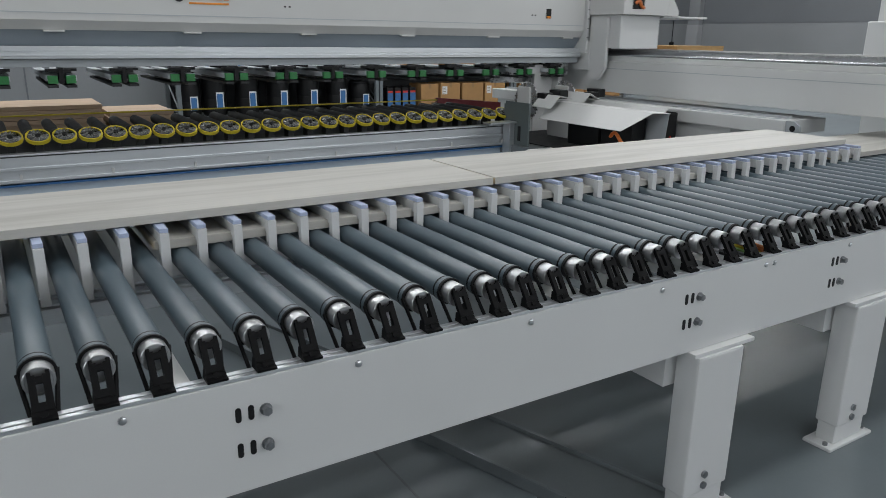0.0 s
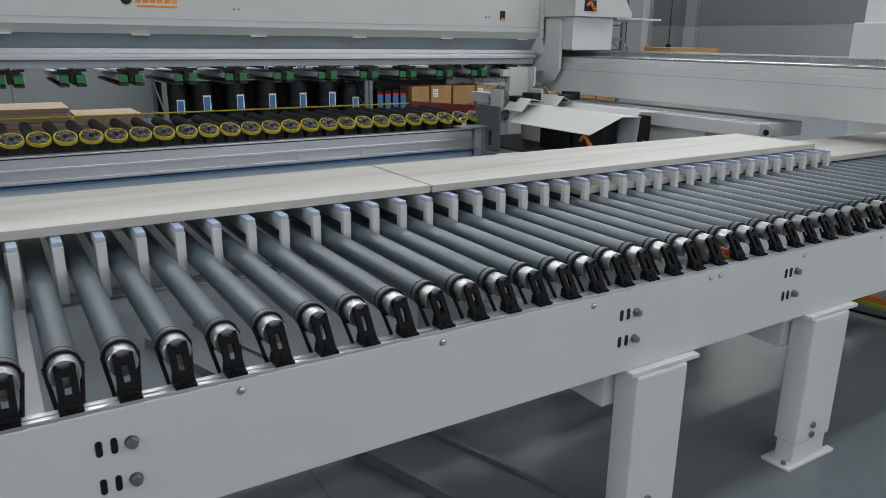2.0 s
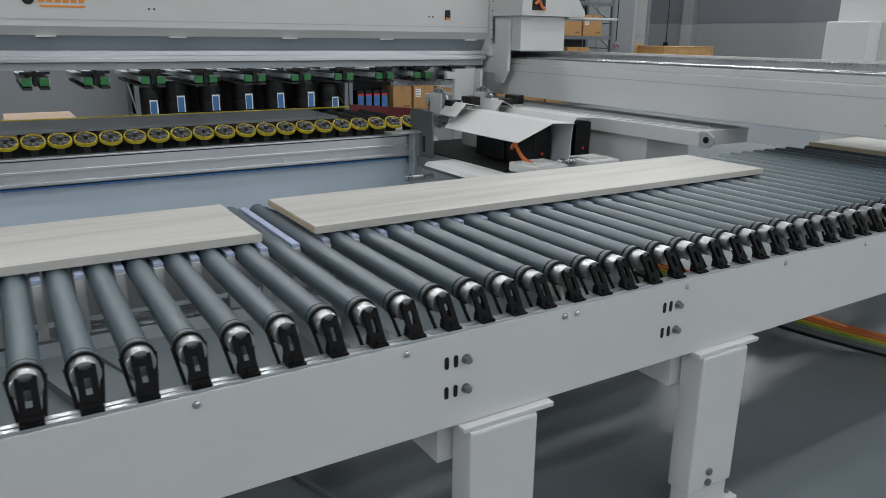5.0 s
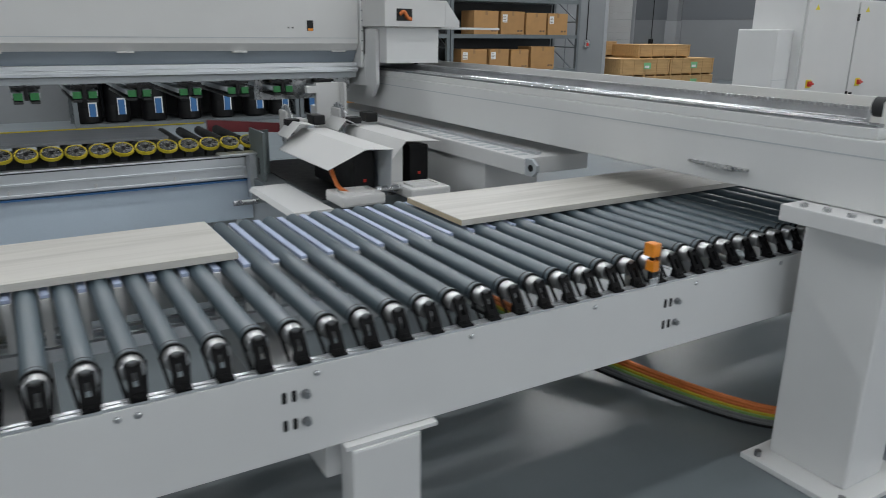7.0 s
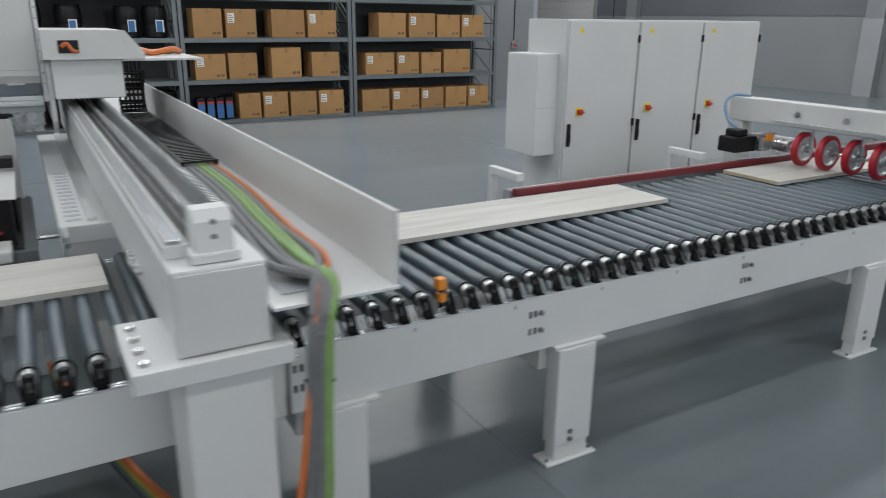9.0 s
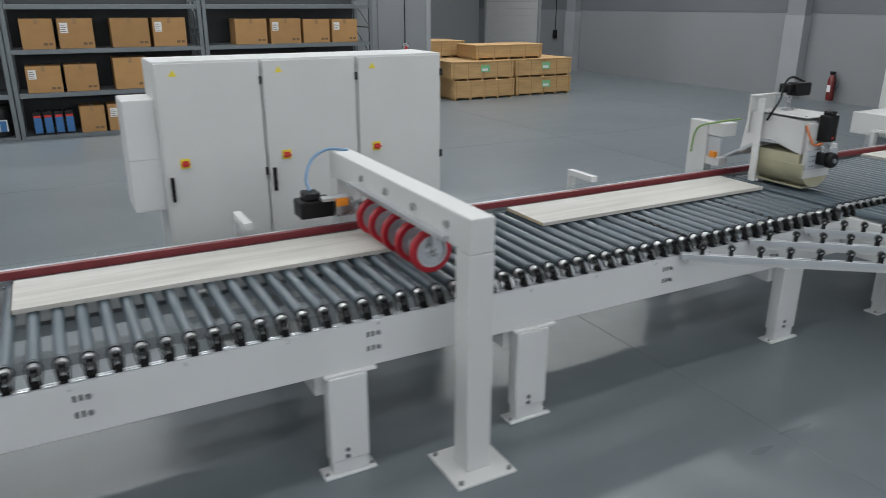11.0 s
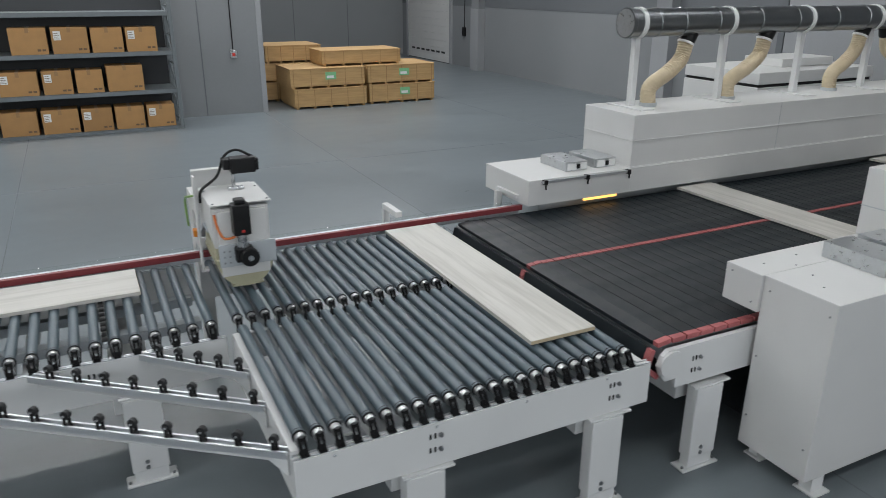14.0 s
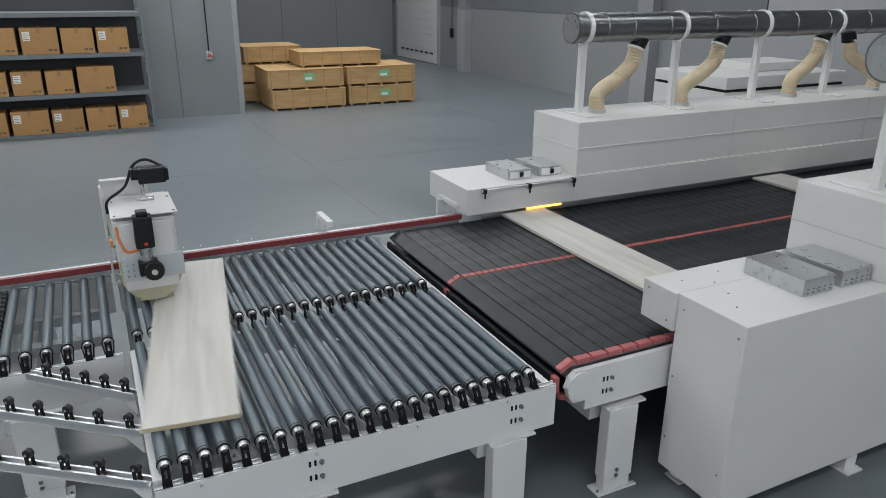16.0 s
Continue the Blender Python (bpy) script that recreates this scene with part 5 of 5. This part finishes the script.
# ---- board turner ----
t = thing("board_turner", "white board turning head with a beige drum and black motors", "turning head", (0, 0, 0))
part("frame", boxes((10.33, 10.42, 1.36, 1.56, 0.0, 1.33), (10.33, 10.50, 1.20, 1.355, 1.22, 1.33), (10.33, 10.44, 1.21, 1.355, 0.97, 1.04), bevel=0.006), WHITE2, t, "white standing frame")
part("cover_panel", boxes((10.343, 10.36, 1.22, 1.35, 1.05, 1.21)), GREYCOAT, t)
part("slide_plate", boxes((10.30, 10.58, 0.935, 0.95, 1.30, 1.59), (10.30, 10.58, 0.90, 0.95, 1.5905, 1.602), bevel=0.003), WHITE2, t, "white slide channel")
part("body", prism([(0.46, 1.20), (0.46, 1.452), (0.97, 1.475), (1.02, 1.12), (0.76, 1.28)], 10.335, 10.68, "X", 0.004), WHITE2, t, "white housing")
part("top_plate", boxes((10.328, 10.70, 0.44, 0.92, 1.4755, 1.483), bevel=0.002), WHITE2, t, "folded white top plate")
for bx, by in ((10.35, 0.47), (10.68, 0.47), (10.35, 0.80), (10.68, 0.80)):
    part("plate_screw", cyl((bx, by, 1.483), (bx, by, 1.489), 0.007, 8), BOLT, t)
part("rod_shoe", boxes((10.50, 10.60, 0.755, 0.805, 1.4835, 1.50), bevel=0.003), STEEL, t)
part("shroud", prism([(0.62, 1.26), (0.80, 1.275), (1.16, 1.08), (1.16, 1.06), (0.80, 1.25)], 10.325, 10.69, "X"), GREYCOAT, t)
part("front_plate", boxes((10.36, 10.66, 0.425, 0.458, 1.02, 1.44), bevel=0.004), WHITE2, t)
part("front_sheet", boxes((10.35, 10.70, 0.405, 0.424, 1.09, 1.235), bevel=0.004), GREYCOAT, t, "pale grey front sheet")
for i in range(2):
    for j in range(3):
        part("sheet_bolt", cyl((10.38 + 0.033 * i, 0.398, 1.12 + 0.037 * j), (10.38 + 0.033 * i, 0.406, 1.12 + 0.037 * j), 0.006, 8), BOLT, t)
dp = [(0.175 * math.cos(radians(a)) + 10.51, 0.185 * math.sin(radians(a)) + 1.125) for a in range(180, 361, 10)]
part("drum", prism(dp, 0.43, 0.88), BEIGE, t, "beige half-round drum", smooth=True)
part("drum_cheek", prism([(10.34, 1.125), (10.34, 1.2), (10.68, 1.2), (10.68, 1.125)], 0.47, 0.86), BEIGE, t)
part("suction_foot", boxes((10.42, 10.62, 0.47, 0.92, 0.926, 0.94), bevel=0.004), BEIGE, t)
part("servo_motor", boxes((10.44, 10.545, 0.335, 0.425, 1.305, 1.50), (10.46, 10.525, 0.345, 0.415, 1.50, 1.53), bevel=0.01), BLACK, t, "black servo motor")
part("red_lamp", box(10.485, 10.505, 0.330, 0.336, 1.325, 1.343), RED, t)
part("servo_neck", cyl((10.49, 0.375, 1.225), (10.49, 0.375, 1.305), 0.037, 18), STEEL, t)
part("gear_box", boxes((10.44, 10.55, 0.34, 0.404, 1.13, 1.225), bevel=0.012), BLACK, t)
part("gear_disc", lathe([(-0.03, 0.02), (-0.03, 0.052), (-0.02, 0.058), (0.02, 0.058)], 26), BLACK, t, "black gear disc", loc=(10.52, 0.335, 1.165), smooth=True)
part("gear_hub", cyl((10.52, 0.296, 1.165), (10.52, 0.306, 1.165), 0.018, 14), STEEL, t)
part("lift_motor", boxes((10.52, 10.68, 0.70, 0.80, 1.60, 1.70), (10.48, 10.53, 0.74, 0.84, 1.62, 1.69), (10.675, 10.70, 0.71, 0.79, 1.61, 1.69), bevel=0.01), BLACK, t, "black lift motor")
part("lift_rod", cyl((10.54, 0.78, 1.475), (10.54, 0.78, 1.61), 0.012, 10), STEEL, t)
part("motor_cable", tube([(10.66, 0.75, 1.70), (10.58, 0.80, 1.735), (10.50, 0.80, 1.70), (10.44, 0.78, 1.58), (10.33, 0.74, 1.51), (10.32, 0.78, 1.42)], 0.009), BLACK, t, "black motor cable", smooth=True)
part("orange_cable", tube([(10.35, 0.46, 1.42), (10.36, 0.42, 1.34), (10.39, 0.40, 1.28), (10.45, 0.38, 1.29)], 0.008), ORANGEC, t, "orange cable", smooth=True)
part("green_cable", tube([(10.42, 1.10, 1.38), (10.31, 1.25, 1.34), (10.30, 1.45, 1.26), (10.31, 1.50, 1.05)], 0.008), GREENC, t, "green cable", smooth=True)
part("valve", boxes((10.31, 10.345, 1.24, 1.30, 1.04, 1.09), bevel=0.004), ORANGE, t)
part("post", boxes((10.29, 10.304, 0.80, 0.86, 0.95, 1.585), (10.29, 10.334, 0.80, 0.86, 0.93, 0.949), bevel=0.002), WHITE2, t, "slim white upright strip")


# ---- edge machines ----
def hose(p, q, name, owner):
    """A ribbed extraction hose: rings of changing width along a double bend."""
    p, q = Vector(p), Vector(q)
    P = [p, p + Vector((0, 0, 0.17)), p.lerp(q, 0.5), q + Vector((-0.05 * (1 if q.x > p.x else -1), 0, -0.17)), q]
    bm = tube(P, 0.072, 16, 16)
    bm.verts.ensure_lookup_table()
    for r in range(len(bm.verts) // 16):
        vs = bm.verts[r * 16:(r + 1) * 16]
        c = sum((v.co for v in vs), Vector()) / 16
        k = 1.045 if r % 2 else 0.975
        for v in vs:
            v.co = c + (v.co - c) * k
    return part(name, bm, HOSE, owner, "beige ribbed hose", smooth=True)


em = thing("edge_machine", "long white edge machine with an extraction duct", "machine", (0, 0, 0), "edge machines")
part("low_cover", boxes((13.03, 14.13, 1.08, 1.82, 0.955, 1.18), bevel=0.006), WHITE2, em, "white low cover")
part("front_strip", box(14.1, 20.0, 1.082, 1.10, 0.955, 1.18), WHITE2, em)
part("hood", box(14.131, 20.0, 1.10, 1.82, 0.957, 1.655, 0.008), WHITE2, em, "white hood of bolted panels")
for z in (1.18, 1.42):
    part("panel_seam", boxes((14.125, 20.0, 1.092, 1.0995, z, z + 0.008), (14.121, 14.1305, 1.1, 1.82, z, z + 0.008), bevel=0.001), WHITE2, em)
for x in (16.0, 18.0):
    part("panel_seam", box(x, x + 0.002, 1.097, 1.0995, 0.97, 1.65, 0), GREYCOAT, em)
part("pedestal", boxes((13.3, 20.0, 1.32, 1.80, 0.0, 0.95)), GREYCOAT, em)
part("notch_bracket", boxes((12.99, 13.02, 1.22, 1.55, 1.0, 1.03), (12.96, 13.02, 1.5, 1.54, 0.8, 0.999)), WHITE, em)
part("grip_bar", boxes((13.15, 14.08, 1.045, 1.062, 1.15, 1.175)), ALU, em, "aluminium grip bar")
for x in (13.16, 13.6, 14.06):
    part("bar_latch", boxes((x, x + 0.03, 1.03, 1.08, 1.14, 1.18), (x + 0.008, x + 0.02, 1.03, 1.044, 1.10, 1.14)), BLACK, em)
part("warm_strip", box(13.62, 13.98, 1.077, 1.10, 0.936, 0.9545, 0), WARM, em, "glowing warm heater strip")
for x0 in (13.50, 13.82):
    vb = part("vent_box", boxes((x0, x0 + 0.235, 1.22, 1.62, 1.1805, 1.262), bevel=0.003), ZINC, em, "galvanised sheet vent box")
    part("vent_plate", boxes((x0 + 0.02, x0 + 0.11, 1.212, 1.2195, 1.19, 1.25), (x0 + 0.15, x0 + 0.225, 1.212, 1.2195, 1.19, 1.25)), PAPER, vb)
    part("vent_latch", box(x0 + 0.12, x0 + 0.15, 1.205, 1.2195, 1.2, 1.24), BLACK, vb)


def duct(owner, x0, y, z, side):
    rr = 0.128
    prof = [(x0, rr - 0.004), (x0, rr + 0.008), (x0 + 0.03, rr + 0.008), (x0 + 0.04, rr)]
    for fx in (0.32, 0.62, 1.05, 1.62, 2.15, 2.75, 3.25, 3.9, 4.6):
        prof += [(x0 + fx, rr), (x0 + fx + 0.008, rr + 0.007), (x0 + fx + 0.022, rr + 0.007), (x0 + fx + 0.03, rr)]
    prof.append((20.2, rr))
    d = part("duct", lathe(prof, 36, "X"), DARKSTEEL, owner, "dark polished spiral duct", loc=(0, y, z), smooth=True)
    part("end_disc", lathe([(x0 - 0.003, rr - 0.004), (x0 - 0.0025, rr - 0.012), (x0 - 0.001, 0.02)], 30, "X"), ZINC, d, "pale sheet end disc", smooth=True)
    for k in range(4):
        x = x0 + 0.14 + 1.11 * k
        part("post", box(x - 0.03, x + 0.03, y - 0.03, y + 0.03, 1.668, z - rr - 0.002, 0.003), WHITE, owner)
        part("post_foot", box(x - 0.08, x + 0.08, y - 0.25, y + 0.25, 1.656, 1.667), WHITE, owner)
        part("clamp", lathe([(x - 0.022, rr + 0.009), (x - 0.022, rr + 0.012), (x + 0.022, rr + 0.012), (x + 0.022, rr + 0.009)], 36, "X"), PAPER, owner, "white duct clamp", loc=(0, y, z), smooth=True)
    for a, b in ((0.34, 0.76), (1.37, 1.82), (2.92, 3.32), (4.30, 3.78)):
        lean = 0.05 if b > a else -0.05
        hose((x0 + a, y - 0.02 * side, 1.66), (x0 + b, y, z - rr - 0.045), "hose", owner)
        part("hose_neck", cyl((x0 + b - 0.01, y, z - rr - 0.07), (x0 + b + lean, y, z - rr + 0.03), 0.079, 18, 0.074), BLACK, owner, "black hose neck", smooth=True)
        part("hose_band", cyl((x0 + b - 0.012, y, z - rr - 0.075), (x0 + b - 0.004, y, z - rr - 0.055), 0.081, 18), PAPER, owner, smooth=True)
        part("hose_collar", cyl((x0 + a, y - 0.02 * side, 1.656), (x0 + a, y - 0.02 * side, 1.69), 0.082, 18), GREYCOAT, owner, smooth=True)


duct(em, 14.27, 1.50, 2.42, 1)
em2 = thing("edge_machine", "long white edge machine with galvanised vent boxes", "machine", (0, 0, 0), "edge machines")
part("cabinet", boxes((13.06, 20.0, -1.80, -1.33, 0.10, 1.20), bevel=0.006), WHITE2, em2, "white sheet cabinet")
part("overhang", boxes((13.04, 20.0, -1.329, -1.07, 0.97, 1.20), bevel=0.006), WHITE2, em2)
part("hood", box(14.20, 20.0, -1.80, -1.07, 1.201, 1.655, 0.008), WHITE2, em2, "white hood of bolted panels")
for z in (1.40,):
    part("panel_seam", boxes((14.196, 14.1995, -1.8, -1.07, z, z + 0.006), bevel=0), GREYCOAT, em2)
for x, y, z in ((13.058, -1.36, 0.3), (13.058, -1.76, 0.3), (13.058, -1.36, 0.7), (13.058, -1.76, 1.12), (13.058, -1.38, 1.12), (13.038, -1.12, 1.16), (13.038, -1.28, 1.02)):
    part("panel_screw", cyl((x - 0.003, y, z), (x + 0.004, y, z), 0.006, 8), BOLT, em2)
for x, y in ((13.2, -1.2), (13.35, -1.3), (13.2, -1.6), (13.3, -1.45), (13.5, -1.18)):
    part("panel_screw", cyl((x, y, 1.199), (x, y, 1.204), 0.006, 8), BOLT, em2)
for x0 in (13.62, 13.93):
    vb = part("vent_box", boxes((x0, x0 + 0.245, -1.66, -1.26, 1.2005, 1.298), bevel=0.003), ZINC, em2, "galvanised sheet vent box")
    part("vent_holes", boxes(*[(x0 + 0.03 + 0.045 * i, x0 + 0.045 + 0.045 * i, -1.663, -1.6605, 1.215 + 0.022 * j, 1.222 + 0.022 * j) for i in range(5) for j in range(2)], bevel=0), RACK, vb)
for x in (13.12, 14.1, 16.0):
    for y0, y1 in ((-1.84, -1.70), (-1.46, -1.34)):
        part("foot", boxes((x, x + 0.14, y0, y1, 0.0, 0.012), (x + 0.02, x + 0.12, y0 + 0.04, y1 - 0.02, 0.012, 0.10)), WHITE, em2)
duct(em2, 14.25, -1.45, 2.42, -1)

# machine block behind the far duct, and a pale panel on the far wall
bk = thing("white_machine_block", "white machine block with a dark gap line", "machine", (0, 0, 0))
part("lower", box(18.1, 20.5, 3.2, 4.6, 0.0, 1.42, 0.01), WHITE2, bk)
part("gap", box(18.12, 20.48, 3.22, 4.58, 1.4205, 1.46, 0), BLACK, bk)
part("upper", box(18.1, 20.5, 3.2, 4.6, 1.4605, 1.62, 0.01), WHITE2, bk)
part("top_unit", box(19.0, 20.1, 3.6, 4.3, 1.6205, 1.74, 0.01), WHITE2, bk)
pd = thing("wall_panel_door", "pale grey door panel on the hall wall", "door", (XE, 4.6, 0), kind="structure")
part("leaf", box(-0.06, 0, -1.6, 1.6, 0, 3.6), CONCRETE, pd)
part("frame", boxes((-0.08, 0, -1.75, -1.61, 0, 3.75), (-0.08, 0, 1.61, 1.75, 0, 3.75), (-0.08, 0, -1.6, 1.6, 3.61, 3.75)), WALLD, pd)


def motions():
    rise = 0.075
    walk(forks, [(0, pose(0, 0, rise)), (3.4, pose(0, 0, rise)), (4.3, pose(0, 0, 0)), (16, pose(0, 0, 0))])
    walk(po, [(0, pose(0, -0.26, 0)), (0.1, pose(0, -0.14, 0)), (0.2, pose(0, -0.06, 0)), (0.3, pose(0, -0.02, 0)), (0.4, pose(0, 0, 0)), (16, pose(0, 0, 0))])
    walk(sheet, [(0, pose(-2.3, 0, 0.957)), (2.0, pose(-1.75, 0, 0.957)), (3.2, pose(-0.25, 0, 0.957)), (4.2, pose(0.95, 0, 0.957)), (4.6, pose(1.0, 0, 0.957)), (16, pose(1.0, 0, 0.957))])
    h = BL / 2
    # left and right boards: lifted, set down, then carried along
    walk(board_l, [(0, pose(-0.235 - h, YC + 0.03, ZR + 0.065)), (3.4, pose(-0.235 - h, YC + 0.03, ZR + 0.065)), (4.3, pose(-0.25 - h, YC, ZR)), (5.4, pose(-0.27 - h, YC, ZR)), (5.8, pose(-0.24 - h, YC, ZR)),
                   (6.0, pose(-0.13 - h, YC, ZR)), (6.2, pose(0.05 - h, YC, ZR)), (6.5, pose(0.32 - h, YC, ZR)), (7, pose(0.75 - h, YC, ZR)), (8, pose(1.64 - h, YC, ZR)), (9, pose(2.52 - h, YC, ZR)), (16, pose(8.6 - h, YC, ZR))])

    def turned(c0, t0, dt):
        """Board taken by the turner at t0: rows of time, centre and angle."""
        return [(t0 + dt * a, pose(x, y, ZR, 0, 0, r)) for a, x, y, r in TURN]
    walk(board_r, [(0, pose(-0.225 + h, YC + 0.03, ZR + 0.065)), (3.4, pose(-0.225 + h, YC + 0.03, ZR + 0.065)), (4.3, pose(-0.22 + h, YC, ZR)), (4.8, pose(-0.18 + h, YC, ZR)), (5.1, pose(-0.05 + h, YC, ZR)), (5.5, pose(0.23 + h, YC, ZR)),
                   (6.5, pose(1.13 + h, YC, ZR)), (8, pose(2.48 + h, YC, ZR)), (9, pose(5.47 - h, YC, ZR)), (11.5, pose(7.63 - h, YC, ZR)), (12.5, pose(8.49 - h, YC, ZR)), (14.5, pose(10.23 - h, YC, ZR))]
         + [(t, pose(x, y, ZR, 0, 0, a)) for t, x, y, a in ((14.9, 9.40, 0.85, 1.5), (15.15, 9.56, 0.62, 15), (15.5, 9.88, 0.29, 41), (15.8, 10.33, 0.08, 61), (16.0, 10.66, 0.02, 82), (16.5, 11.0, 0.05, 90))])
    walk(board_0, [(0, pose(-1.33 + h, YC, ZR)), (1.5, pose(-0.05 + h, YC, ZR)), (9, pose(6.44 + h, YC, ZR)), (11.0, pose(8.13 + h, YC, ZR))] + turned(0, 11.25, 1.0) + [(14.5, pose(12.38, 0.06, ZR, 0, 0, 90)), (16, pose(13.6, 0.06, ZR, 0, 0, 90))])
    walk(board_1, [(0, pose(1.75 + h, YC, ZR)), (7.6, pose(8.13 + h, YC, ZR))] + turned(0, 7.75, 1.0) + [(11.0, pose(12.38, 0.06, ZR, 0, 0, 90)), (14.5, pose(15.37, 0.06, ZR, 0, 0, 90)), (16, pose(16.6, 0.06, ZR, 0, 0, 90))])
    walk(board_2, [(0, pose(5.0 + h, YC, ZR)), (4.1, pose(8.13 + h, YC, ZR))] + turned(0, 4.25, 1.0) + [(7.5, pose(12.38, 0.06, ZR, 0, 0, 90)), (11.0, pose(15.37, 0.06, ZR, 0, 0, 90)), (16, pose(19.4, 0.06, ZR, 0, 0, 90))])
    # the slat belt runs round its two ends
    v = 0.83
    ends = (0.0, RUN, RUN + ARC, 2 * RUN + ARC)
    marks = [e + d for e in ends for d in (-0.12, -0.04, 0.0, 0.04, 0.12)] + [e + ARC * k / 5 for e in (RUN, 2 * RUN + ARC) for k in (1, 2, 3, 4)]
    for k, r in enumerate(slat_rows):
        s0 = k * LOOP / NS
        ts = {15 * i for i in range(33)}
        for m in marks:
            f = round(((m - s0) % LOOP) / v * FPS)
            if f < 480:
                ts.add(f)
        walk(r, [(f / FPS, loop_pose(s0 + v * f / FPS)) for f in sorted(ts)])


TURN = [(0.0, 9.40, 0.85, 1.5), (0.25, 9.56, 0.62, 15.0), (0.35, 9.66, 0.50, 21.0), (0.55, 9.83, 0.33, 37.0), (0.75, 10.04, 0.18, 51.0), (0.95, 10.29, 0.09, 68.0), (1.25, 10.70, 0.05, 83.0), (1.75, 11.12, 0.06, 90.0)]
motions()
